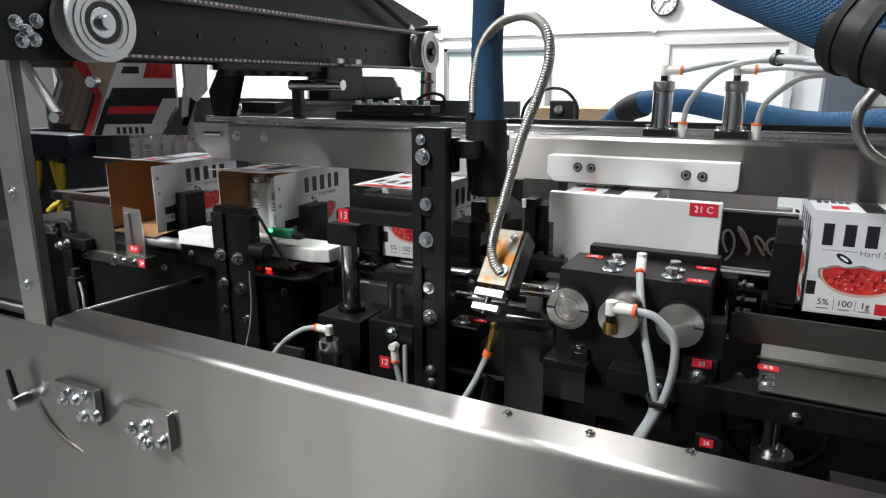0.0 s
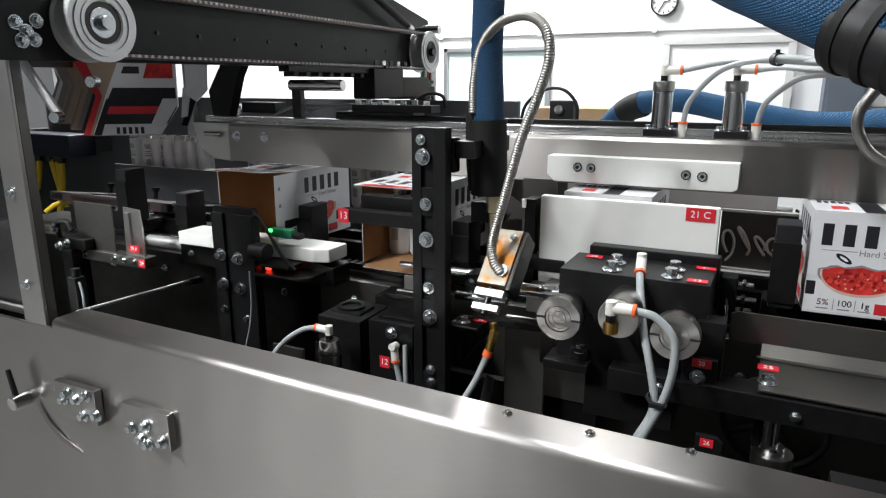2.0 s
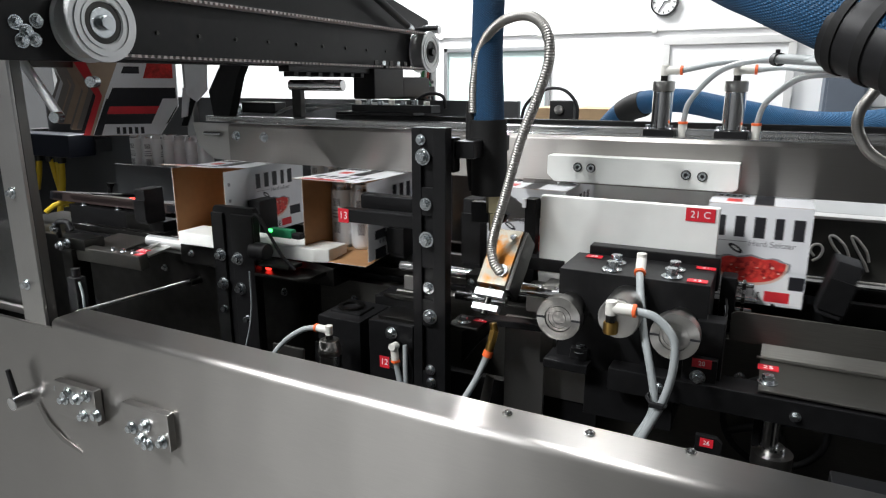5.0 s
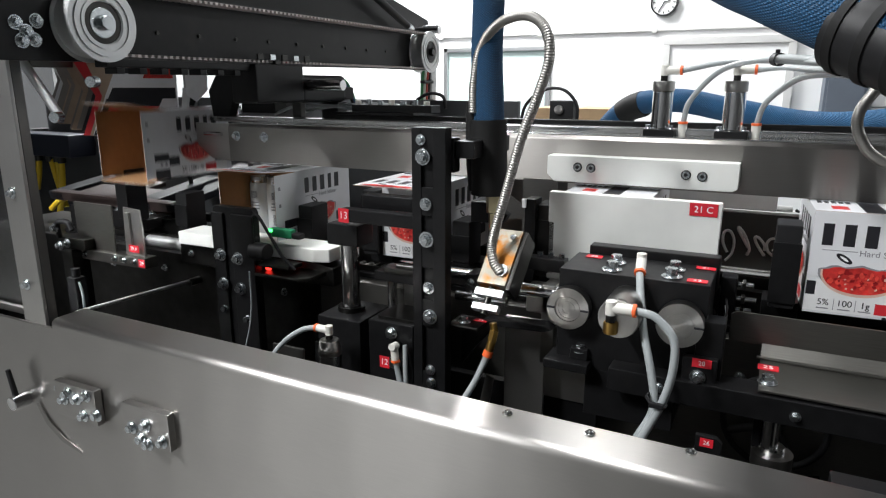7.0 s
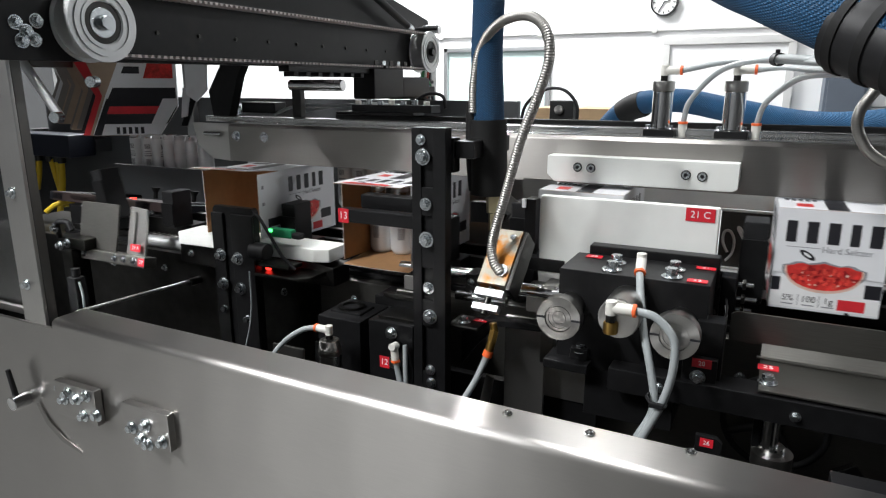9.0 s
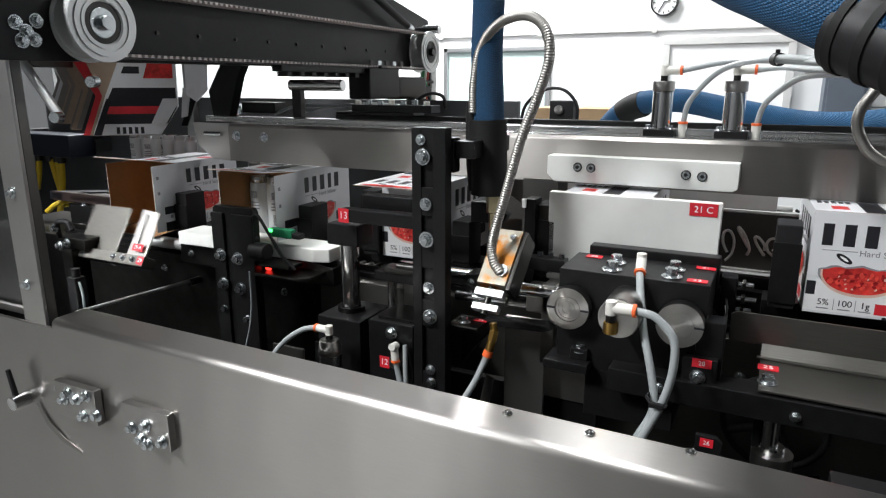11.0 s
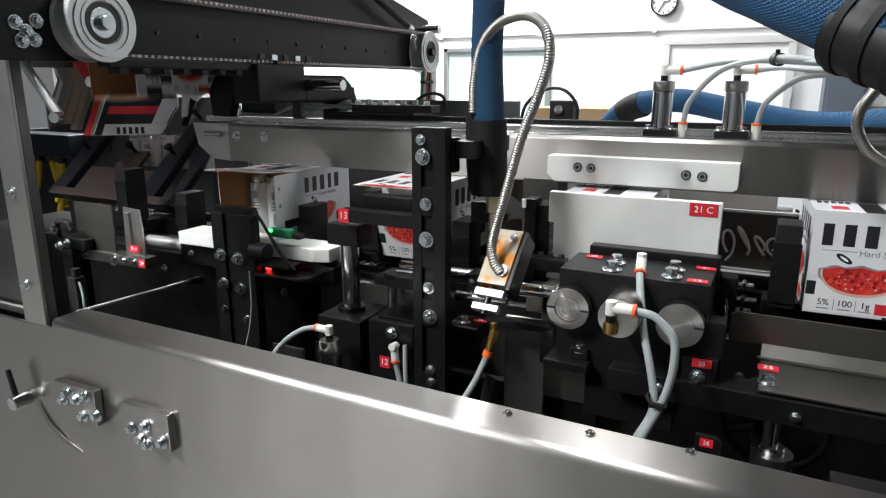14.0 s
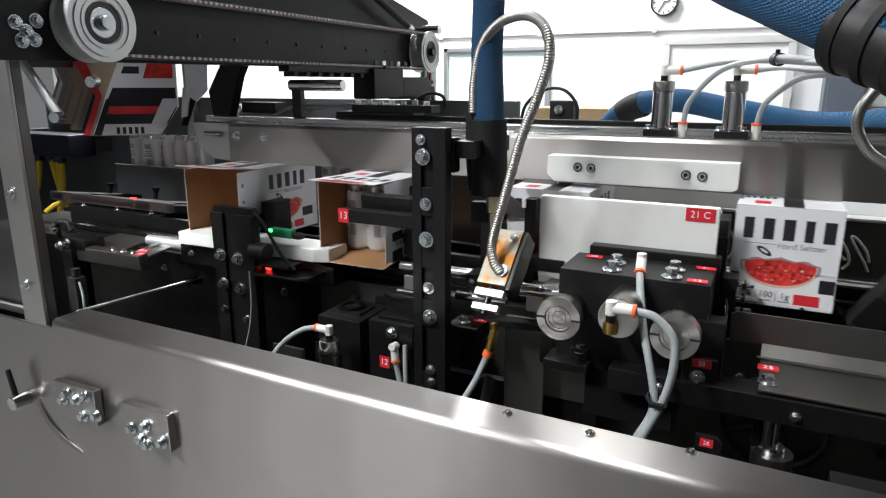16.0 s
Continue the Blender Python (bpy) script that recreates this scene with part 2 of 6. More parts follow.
def tube(bm, points, r, seg=16, n=14, ribs=0.0, rib_step=0.004, sag=0.0):
    """A hose swept along a smooth line; ribs raises rings on it."""
    line = spline(points, n)
    if ribs:
        length = sum((line[i + 1] - line[i]).length for i in range(len(line) - 1))
        want = max(8, int(length / rib_step) * 2)
        dist = [0.0]
        for i in range(len(line) - 1):
            dist.append(dist[-1] + (line[i + 1] - line[i]).length)
        res, j = [], 0
        for k in range(want + 1):
            s = dist[-1] * k / want
            while j < len(line) - 2 and dist[j + 1] < s:
                j += 1
            f = (s - dist[j]) / max(1e-9, dist[j + 1] - dist[j])
            res.append(line[j].lerp(line[j + 1], f))
        line = res
    up = Vector((0.31, 0.17, 0.93)).normalized()
    rows = []
    for i, p in enumerate(line):
        d = (line[min(i + 1, len(line) - 1)] - line[max(i - 1, 0)]).normalized()
        side = d.cross(up)
        if side.length < 1e-3:
            side = d.cross(Vector((1, 0, 0)))
        side.normalize()
        top = side.cross(d).normalized()
        up = top
        rr = r + (ribs if ribs and i % 2 else 0.0)
        rows.append([bm.verts.new(p + side * rr * math.cos(2 * math.pi * k / seg) + top * rr * math.sin(2 * math.pi * k / seg)) for k in range(seg)])
    for a, b in zip(rows, rows[1:]):
        for k in range(seg):
            bm.faces.new((a[k], a[(k + 1) % seg], b[(k + 1) % seg], b[k]))
    bm.faces.new(rows[0][::-1])
    bm.faces.new(rows[-1])
    return bm


def prism(bm, outline, axis, a, b, bev=0.0):
    """An outline extruded along x, y or z from a to b."""
    def at(u, v, w):
        return {"x": (w, u, v), "y": (u, w, v), "z": (u, v, w)}[axis]
    t = bmesh.new()
    lo = [t.verts.new(at(u, v, a)) for u, v in outline]
    hi = [t.verts.new(at(u, v, b)) for u, v in outline]
    n = len(outline)
    t.faces.new(lo)
    t.faces.new(hi[::-1])
    for i in range(n):
        t.faces.new((lo[i], hi[i], hi[(i + 1) % n], lo[(i + 1) % n]))
    bmesh.ops.recalc_face_normals(t, faces=t.faces)
    if bev:
        bmesh.ops.bevel(t, geom=list(t.edges), offset=bev, segments=2, affect="EDGES", profile=0.5)
    return merge(bm, t)


def brush_uv(bm):
    """A flat map: u runs up and over the sheet, v along the brushing."""
    uv = bm.loops.layers.uv.new("brush")
    for f in bm.faces:
        for lp in f.loops:
            lp[uv].uv = (lp.vert.co.y + lp.vert.co.z, lp.vert.co.x)
    return bm


def world_of(ob):
    p = Vector((0, 0, 0))
    while ob:
        p = p + ob.location
        ob = ob.parent
    return p


def flat_normals(bm, limit):
    """Corner normals weighted by area, so that large faces stay flat and only rounded edges shade softly."""
    bm.normal_update()
    sized = {f: (f.normal.copy(), max(1e-12, f.calc_area())) for f in bm.faces}
    out = []
    for f in bm.faces:
        n0 = sized[f][0]
        for v in f.verts:
            acc = Vector((0, 0, 0))
            for g in v.link_faces:
                n, a = sized[g]
                if n.dot(n0) >= limit:
                    acc += n * a
            out.append(acc.normalized() if acc.length > 0 else n0)
    return out


def finish(bm, name, material, angle=35):
    me = bpy.data.meshes.new(name)
    bmesh.ops.recalc_face_normals(bm, faces=bm.faces)
    corners = flat_normals(bm, math.cos(radians(angle)))
    bm.to_mesh(me)
    bm.free()
    for m in material if isinstance(material, (list, tuple)) else [material]:
        me.materials.append(m)
    me.polygons.foreach_set("use_smooth", [True] * len(me.polygons))
    me.set_sharp_from_angle(angle=radians(angle))
    me.normals_split_custom_set(corners)
    return me


def part(name, bm, material, parent, label="", local=False):
    """Links a bmesh as one mesh under a thing or part. Its corners are in the world unless local."""
    if not local:
        bmesh.ops.translate(bm, vec=-world_of(parent), verts=bm.verts)
    ob = new(name, finish(bm, name, material))
    ob.parent = parent
    return tagged(ob, label)


def thing(name, at, label, category, group=""):
    ob = new(name)
    ob.empty_display_size = 0.05
    ob.location = at
    return tagged(ob, label, category, group)


def solid(name, bm, material, label="", category="", group="", kind=""):
    """A thing of one mesh, built in the world."""
    return tagged(new(name, finish(bm, name, material)), label, category, group, kind)


def letters(text, size, material, parent, at, rx=90, rz=0, ry=0, align="CENTER", name="lettering", bold=0.0):
    """Raised writing in the built-in font under a part, at a place in the parent's space."""
    cu = bpy.data.curves.new("text", "FONT")
    cu.body, cu.size, cu.align_x, cu.align_y, cu.extrude, cu.offset = text, size, align, "CENTER", 0.0002, bold
    ob = bpy.data.objects.new("text", cu)
    scene.collection.objects.link(ob)
    me = bpy.data.meshes.new_from_object(ob)
    bpy.data.objects.remove(ob)
    bpy.data.curves.remove(cu)
    me.materials.clear()
    me.materials.append(material)
    o = new(name, me)
    o.parent = parent
    o.matrix_basis = pose(*at, rx, ry, rz)
    return o


def make_bolt(r):
    """A hex head on a washer, along -y."""
    bm = start()
    cy(bm, (0, 0, 0), (0, -r * 0.16, 0), r, seg=24, bev=r * 0.05)
    cy(bm, (0, -r * 0.16, 0), (0, -r * 0.3, 0), r * 0.78, r * 0.66, seg=20)
    cy(bm, (0, -r * 0.3, 0), (0, -r * 0.95, 0), r * 0.58, seg=6, bev=r * 0.06)
    return finish(bm, "bolt", ZINC, 25)


BOLTS = {}


def bolt(parent, at, r=0.011, rx=0, rz=0, name="bolt"):
    """A bolt whose foot is at a place in the world; it points to -y, turned by rx and rz."""
    key = round(r, 4)
    if key not in BOLTS:
        BOLTS[key] = make_bolt(r)
    o = new(name, BOLTS[key])
    o.parent = parent
    o.matrix_basis = Matrix.Translation(Vector(at) - world_of(parent)) @ pose(0, 0, 0, rx, 0, rz) @ pose(0, 0, 0, 0, (at[0] * 997) % 60, 0)
    return o


def sticker(parent, text, at, w, h, rx=90, rz=0, size=None):
    """A red number label on a face at a place in the world."""
    m = pose(*(Vector(at) - world_of(parent)), rx, 0, rz)
    bm = start()
    bx(bm, -w / 2, w / 2, -h / 2, h / 2, 0, 0.0008, 0.0)
    o = new("number_label", finish(bm, "number_label", REDLAB))
    o.parent = parent
    o.matrix_basis = m
    tagged(o, "red number label with white figures")
    letters(text, size or h * 0.72, WHITE, o, (0, 0, 0.001), rx=0)
    return o


def elbow(parent, base, up=(0, 0, 1), out=(1, 0, 0), r=0.008):
    """A push-in elbow: a threaded foot, an upright barrel, a side arm and a coloured release ring."""
    b, u, o = Vector(base), Vector(up).normalized(), Vector(out).normalized()
    bm = start()
    cy(bm, b, b + u * r * 1.2, r * 0.85, seg=6, bev=r * 0.08)
    part("thread_nut", bm, DARKSTEEL, parent)
    bm = start()
    cy(bm, b + u * r * 1.2, b + u * r * 3.6, r * 0.95, seg=20, bev=r * 0.15)
    cy(bm, b + u * r * 2.4, b + u * r * 2.4 + o * r * 3.4, r * 0.95, seg=20, bev=r * 0.15)
    part("elbow_fitting", bm, FITTING, parent, "pale plastic push-in elbow")
    bm = start()
    cy(bm, b + u * r * 2.4 + o * r * 3.4, b + u * r * 2.4 + o * r * 4.0, r * 1.1, seg=20, bev=r * 0.1)
    part("release_ring", bm, ORANGE, parent, "orange release ring")
    return b + u * r * 2.4 + o * r * 4.0


# ---- the hall ----
bm = start()
bx(bm, -9, 7, -5, 6.2, -0.1, 0.0, 0)
solid("floor", bm, FLOORM, "smooth grey concrete floor of the hall", "floor", kind="structure")
# The unseen ceiling is darkened so that the steel ledge reflects less.
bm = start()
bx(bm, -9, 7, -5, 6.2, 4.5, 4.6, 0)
solid("ceiling", bm, CEILM, "hall ceiling out of view, darkened to dim reflections", "ceiling", kind="structure")
# All but the lower north wall are darkened to dim reflections in the steel.
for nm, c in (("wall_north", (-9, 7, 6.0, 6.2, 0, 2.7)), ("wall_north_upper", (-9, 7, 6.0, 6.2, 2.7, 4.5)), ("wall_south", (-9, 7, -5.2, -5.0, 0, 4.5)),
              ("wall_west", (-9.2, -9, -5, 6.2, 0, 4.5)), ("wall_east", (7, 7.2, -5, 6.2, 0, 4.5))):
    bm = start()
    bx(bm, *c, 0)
    solid(nm, bm, WALLM if nm == "wall_north" else WALLD, "plain white painted hall wall" if nm == "wall_north" else "plain hall wall, darkened to dim reflections", "wall", kind="structure")

for lx, ly, lp, lw in LAMPS:
    cl = thing("ceiling_light", (lx, ly, 4.35), "white linear ceiling light out of view, switched on", "ceiling light", "ceiling lights of the hall")
    bm = start()
    bx(bm, lx - lw / 2 - 0.025, lx + lw / 2 + 0.025, ly - 0.8, ly + 0.8, 4.38, 4.5, 0.01)
    part("housing", bm, WHITE, cl)
    bm = start()
    bx(bm, lx - lw / 2, lx + lw / 2, ly - 0.75, ly + 0.75, 4.35, 4.38, 0.005)
    part("diffuser", bm, LAMPM, cl, "glowing white diffuser")

# window, cable duct, door and clock on the far wall
win = tagged(thing("window_1", (-2.44, 5.98, 1.1), "wide window with pale green frosted glass", "window"), kind="structure")
bm = start()
bx(bm, -2.92, -1.93, 5.985, 5.995, 0.95, 1.74, 0)
part("pane", bm, FROST, win, "pale green frosted pane")
bm = start()
for c in ((-2.96, -2.92, 0.95, 1.78), (-1.93, -1.89, 0.95, 1.78), (-2.96, -1.89, 1.74, 1.78), (-2.96, -1.89, 0.91, 0.95)):
    bx(bm, c[0], c[1], 5.95, 6.0, c[2], c[3], 0.004)
part("window_frame", bm, ALU, win)
bm = start()
bx(bm, -9, 7, 5.97, 6.0, 1.875, 1.89, 0.004)
for k in range(-8, 7, 1):
    bx(bm, k - 0.02, k + 0.02, 5.965, 6.0, 1.86, 1.905, 0.003)
solid("cable_duct", bm, LIGHTGREY, "thin pale cable duct along the white wall", "duct")
dr = tagged(thing("door_1", (-0.4, 5.98, 0), "closed white door in a pale frame", "door"), kind="structure")
bm = start()
for c in ((-0.92, -0.86, 0, 1.76), (0.02, 0.08, 0, 1.76), (-0.92, 0.08, 1.76, 1.82)):
    bx(bm, c[0], c[1], 5.95, 6.0, c[2], c[3], 0.006)
part("door_frame", bm, LIGHTGREY, dr)
bm = start()
bx(bm, -0.86, 0.02, 5.975, 5.998, 0, 1.76, 0.004)
part("door_leaf", bm, WALLM, dr)
ck = thing("wall_clock", (-0.936, 5.97, 2.10), "round white wall clock with dark rim", "clock")
bm = start()
ring(bm, (-0.936, 6.0, 2.10), (-0.936, 5.95, 2.10), 0.108, 0.096)
part("rim", bm, BLACKP, ck)
bm = start()
cy(bm, (-0.936, 6.0, 2.10), (-0.936, 5.965, 2.10), 0.098, seg=40)
part("dial", bm, WHITE, ck)
bm = start()
for k in range(12):
    a = k * math.pi / 6
    bx(bm, -0.004, 0.004, 5.96, 5.966, 0.072, 0.088, 0, Matrix.Translation((-0.936, 0, 2.10)) @ Matrix.Rotation(a, 4, "Y"))
part("hour_mark", bm, INK, ck)
for nm, ln, an in (("hour_hand", 0.05, 75), ("minute_hand", 0.08, 210)):
    bm = start()
    bx(bm, -0.004, 0.004, 5.956, 5.96, -0.01, ln, 0, Matrix.Translation((-0.936, 0, 2.10)) @ Matrix.Rotation(radians(an), 4, "Y"))
    part(nm, bm, INK, ck)

# things standing behind the machine


def carton_stack(x, y, z, sx, sy, sz, m, label):
    t = thing("cardboard_box", (x, y, z), label, "box", "boxes behind the machine")
    b = start()
    bx(b, x, x + sx, y, y + sy, z, z + sz, 0.004)
    part("body", b, m, t)
    b = start()
    bx(b, x + sx * 0.46, x + sx * 0.54, y - 0.001, y + sy, z + sz * 0.7, z + sz + 0.001, 0)
    part("tape", b, BELTTOOTH, t)
    return t


bench = thing("work_bench", (-0.4, 2.7, 0), "light grey bench behind the machine", "bench")
bm = start()
bx(bm, -2.2, 0.9, 2.6, 3.4, 1.14, 1.18, 0.006)
part("bench_top", bm, LIGHTGREY, bench)
for bxp in (-2.15, 0.8):
    for byp in (2.66, 3.3):
        bm = start()
        bx(bm, bxp, bxp + 0.06, byp, byp + 0.06, 0, 1.14, 0.003)
        part("leg", bm, GREYPAINT, bench)
carton_stack(-0.95, 2.75, 1.18, 0.33, 0.3, 0.17, CARD, "tan cardboard box on the grey bench")
carton_stack(-2.12, 3.1, 1.18, 0.5, 0.25, 0.16, CARD, "tan cardboard box with dark tape on the bench")
gb = thing("grey_cabinet", (-1.6, 2.9, 1.18), "low grey metal equipment cabinet on the bench", "cabinet")
bm = start()
bx(bm, -2.0, -0.98, 2.66, 2.95, 1.18, 1.31, 0.006)
part("body", bm, LIGHTGREY, gb)
bm = start()
bx(bm, -1.9, -1.3, 2.655, 2.66, 1.2, 1.29, 0.001)
part("door", bm, GREYPAINT, gb)
pn = thing("wall_cabinet", (0.25, 5.9, 1.0), "dark blue-grey upright cabinet against the white wall", "cabinet")
bm = start()
bx(bm, 0.28, 0.55, 5.6, 6.0, 0, 1.52, 0.01)
part("body", bm, mat("slate_paint", (0.09, 0.11, 0.14), 0.5, 0, 0.06, 10), pn)
bm = start()
bx(bm, 0.3, 0.53, 5.59, 5.6, 0.1, 1.49, 0.004)
part("door", bm, mat("slate_paint_door", (0.10, 0.12, 0.15), 0.5, 0, 0.06, 10), pn)
scr = thing("roller_shutter", (0.6, 5.95, 0), "white slatted roller shutter beside the cabinet", "shutter")
for k in range(9):
    bm = start()
    bx(bm, 0.62, 2.6, 5.96, 5.99, 0.5 + 0.13 * k, 0.62 + 0.13 * k, 0.008)
    part("slat", bm, WALLM, scr)

# ---- machine frame ----
# stainless front guard: an upright sheet bent over into a ledge, slightly out of square
gd = thing("front_guard", (-0.6, 0.74, 0.1), "brushed stainless steel machine guard with a bent-over ledge", "machine guard")


def guard_profile(y0, y1):
    pts = [(y0, 0.1), (y0, 0.90), (y0, 0.984), (y0, 0.988)]
    for k in range(1, 7):
        a = math.pi / 2 * k / 6
        pts.append((y0 + 0.012 - 0.012 * math.cos(a), 0.988 + 0.012 * math.sin(a)))
    pts += [(y0 + 0.016, 1.0), (y1 - 0.006, 1.0), (y1 - 0.003, 1.0), (y1, 0.998), (y1, 0.975), (y1 - 0.003, 0.975), (y1 - 0.003, 0.997), (y0 + 0.014, 0.997), (y0 + 0.003, 0.986), (y0 + 0.003, 0.1)]
    return pts


bm = start()
secs = []
for gx, ga, gbk in ((-1.236, 0.750, 0.826), (1.3, 0.712, 0.796)):
    secs.append([bm.verts.new((gx, u, v)) for u, v in guard_profile(ga, gbk)])
n = len(secs[0])
for i in range(n):
    bm.faces.new((secs[0][i], secs[1][i], secs[1][(i + 1) % n], secs[0][(i + 1) % n]))
bm.faces.new(secs[0])
bm.faces.new(secs[1][::-1])
part("guard_sheet", brush_uv(bm), GUARD, gd)
bm = start()
bx(bm, -2.2, -1.2365, 0.752, 0.760, 0.1, 0.98, 0.002)
part("side_sheet", brush_uv(bm), GUARD, gd)
for x in (-2.1, -0.5, 1.2):
    bm = start()
    bx(bm, x, x + 0.06, 0.757, 0.80, 0.0, 0.5, 0.003)
    part("foot", bm, STEEL_V, gd)
for p in ((-0.293, 0.79, 1.0), (-0.176, 0.788, 1.0), (-0.051, 0.800, 1.0)):
    bm = start()
    cy(bm, (p[0], p[1], 1.0), (p[0], p[1], 1.0035), 0.0075, seg=20, bev=0.001)
    cy(bm, (p[0], p[1], 1.0035), (p[0], p[1], 1.007), 0.005, 0.0035, seg=16, bev=0.0008)
    part("button_screw", bm, CHROME, gd)
# two clamp plates and the latch on the guard's face
for px, pz, bl in ((-1.168, 0.845, ((-1.2, 0.846), (-1.16, 0.855), (-1.145, 0.823), (-1.105, 0.833), (-1.185, 0.862), (-1.13, 0.868))),
                   (-0.972, 0.842, ((-1.008, 0.832), (-0.97, 0.846), (-0.968, 0.808), (-0.93, 0.822), (-0.985, 0.815)))):
    cp = thing("clamp_plate", (px, 0.745, pz), "small stainless plate bolted to the guard", "clamp plate", "clamp plates on the guard")
    bm = start()
    bx(bm, px - 0.060, px + 0.060, 0.731, 0.7475, pz - 0.038, pz + 0.036, 0.002)
    part("plate", brush_uv(bm), GUARD, cp)
    for bxp, bzp in bl:
        bolt(cp, (bxp, 0.731, bzp), 0.0128)
bolt(gd, (-1.237, 0.75, 0.856), 0.012)
bm = start()
mid = [Vector(p) for p in ((-1.324, 0.800), (-1.2975, 0.762), (-1.254, 0.734), (-1.197, 0.718))]
up_side, low_side = [], []
for i, p in enumerate(mid):
    d = (mid[min(i + 1, 3)] - mid[max(i - 1, 0)]).normalized()
    w = 0.007 if 0 < i < 3 else 0.004
    up_side.append((p.x - d.y * w, p.y + d.x * w))
    low_side.append((p.x + d.y * w, p.y - d.x * w))
prism(bm, up_side + low_side[::-1], "y", 0.7482, 0.7488)
part("scuff_mark", brush_uv(bm), RAILM, gd, "dark curved scuff worn into the sheet")
lt = thing("latch_handle", (-1.357, 0.74, 0.80), "small dark lever on a steel stud", "latch")
bm = start()
cy(bm, (-1.357, 0.752, 0.805), (-1.357, 0.715, 0.805), 0.015, seg=20, bev=0.003)
part("stud", bm, CHROME, lt)
bm = start()
cy(bm, (-1.357, 0.728, 0.81), (-1.372, 0.728, 0.875), 0.006, 0.005, seg=12, bev=0.002)
part("lever", bm, BLACKP, lt)

# corner post with its clear side pane
cpst = thing("corner_post", (-1.29, 0.79, 0.9), "stainless steel corner post of the machine frame", "post")
bm = start()
bx(bm, -1.335, -1.266, 0.757, 0.765, 0.975, 1.497, 0.002)
part("front_face", bm, STEEL_V, cpst)
# Side face in a darker steel: the post's shaded side is put into the colour.
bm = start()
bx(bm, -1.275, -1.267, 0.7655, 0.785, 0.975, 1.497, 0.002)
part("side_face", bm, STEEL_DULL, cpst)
for z in (1.245, 1.06, 1.43):
    bolt(cpst, (-1.318 + 0.01, 0.757, z), 0.0115)
pane = thing("guard_pane", (-1.7, 0.8, 0.98), "clear polycarbonate guard door in the machine's frame", "guard door")
bm = start()
bx(bm, -2.1, -1.34, 0.79, 0.795, 0.99, 1.49, 0.001)
o = part("pane", bm, CLEAR, pane)
o.visible_shadow = False
bm = start()
bx(bm, -2.1, -1.34, 0.785, 0.80, 0.975, 0.99, 0.002)
part("lower_rail", bm, STEEL, pane)

# dark machine bed inside, below the working line
bed = thing("machine_bed", (-0.5, 1.2, 0.1), "black painted machine bed inside the guard", "machine bed")
bm = start()
bx(bm, -1.98, 1.4, 1.50, 1.53, 0.1, 1.04, 0.003)
part("back_plate", bm, BLACK, bed)
bm = start()
bx(bm, -2.3, 1.4, 0.84, 1.52, 0.55, 0.60, 0.003)
part("base_plate", bm, BLACK, bed)
# One inner plate in two lengths, the left given a darker steel.
bm = start()
bx(bm, -2.3, -0.95, 1.235, 1.26, 0.62, 1.0, 0.002)
part("inner_plate", bm, DARKSTEEL, bed)
bm = start()
bx(bm, -0.949, 1.4, 1.235, 1.26, 0.62, 1.0, 0.002)
part("inner_plate", bm, SHEETD, bed, "dull steel inner plate")
bm = start()
bx(bm, -2.3, 1.4, 1.26, 1.5, 0.985, 1.0, 0.002)
part("deck", bm, DARKSTEEL, bed)
bm = start()
bx(bm, -2.30, -2.27, 0.86, 2.0, 0.3, 0.93, 0.002)
part("end_plate", bm, BLACK, bed)

# hood over the blank magazine, added out of view to shade that end
hd = thing("machine_hood", (-2.0, 1.5, 1.9), "added unseen hood that shades the magazine end of the machine", "hood")
bm = start()
bx(bm, -3.2, -1.78, 0.95, 2.08, 1.95, 1.97, 0.002)
part("roof_sheet", bm, BLACK, hd)
for c in ((-1.33, -0.92, 0.95, 2.08), (-1.779, -1.331, 0.95, 1.08), (-1.779, -1.331, 1.55, 2.08)):
    bm = start()
    bx(bm, *c, 1.95, 1.97, 0.002)
    part("roof_sheet", bm, BLACK, hd)
for x in (-1.70, -1.37):
    for y in (1.10, 1.50):
        bm = start()
        bx(bm, x - 0.008, x + 0.008, y - 0.008, y + 0.008, 1.70, 2.75, 0.002)
        part("chute_rail", bm, STEEL_DULL, hd, "thin rail of the carton chute")
# Unseen sheet added beside the chute to keep lamp light off the magazine.
bm = start()
bx(bm, -1.328, -1.322, 1.08, 1.55, 1.986, 3.3, 0.001)
part("chute_sheet", bm, DARKPAINT, hd)
for y in (1.10, 1.50):
    bm = start()
    bx(bm, -1.78, -1.32, y - 0.01, y + 0.01, 1.971, 1.985, 0.002)
    part("chute_tie", bm, STEEL_DULL, hd)
bm = start()
bx(bm, -3.2, -3.17, 0.86, 2.08, 0.0, 1.24, 0.002)
bx(bm, -3.2, -3.17, 0.86, 1.80, 1.24, 1.949, 0.002)
part("end_sheet", bm, DARKPAINT, hd)
# Unseen sheet added in front of the roof to block the near lamps.
bm = start()
bx(bm, -3.2, -0.92, 0.58, 0.949, 1.945, 1.965, 0.003)
part("raised_door", bm, BLACK, hd, "added sheet that blocks light from the near lamps")
for x, y in ((-3.16, 0.96), (-2.2, 2.02)):
    bm = start()
    bx(bm, x, x + 0.04, y, y + 0.04, 0.0, 1.949, 0.002)
    part("hood_post", bm, GREYPAINT, hd)

# rail over the cartons
rl = thing("upper_rail", (-0.6, 1.36, 1.25), "long brushed stainless rail over the carton lane", "rail")
bm = start()
prism(bm, [(1.345, 1.248), (1.353, 1.248), (1.353, 1.338), (1.43, 1.338), (1.43, 1.346), (1.352, 1.346), (1.345, 1.339)], "x", -1.315, 1.3, 0.0015)
part("rail_profile", brush_uv(bm), RAILM, rl)
bm = start()
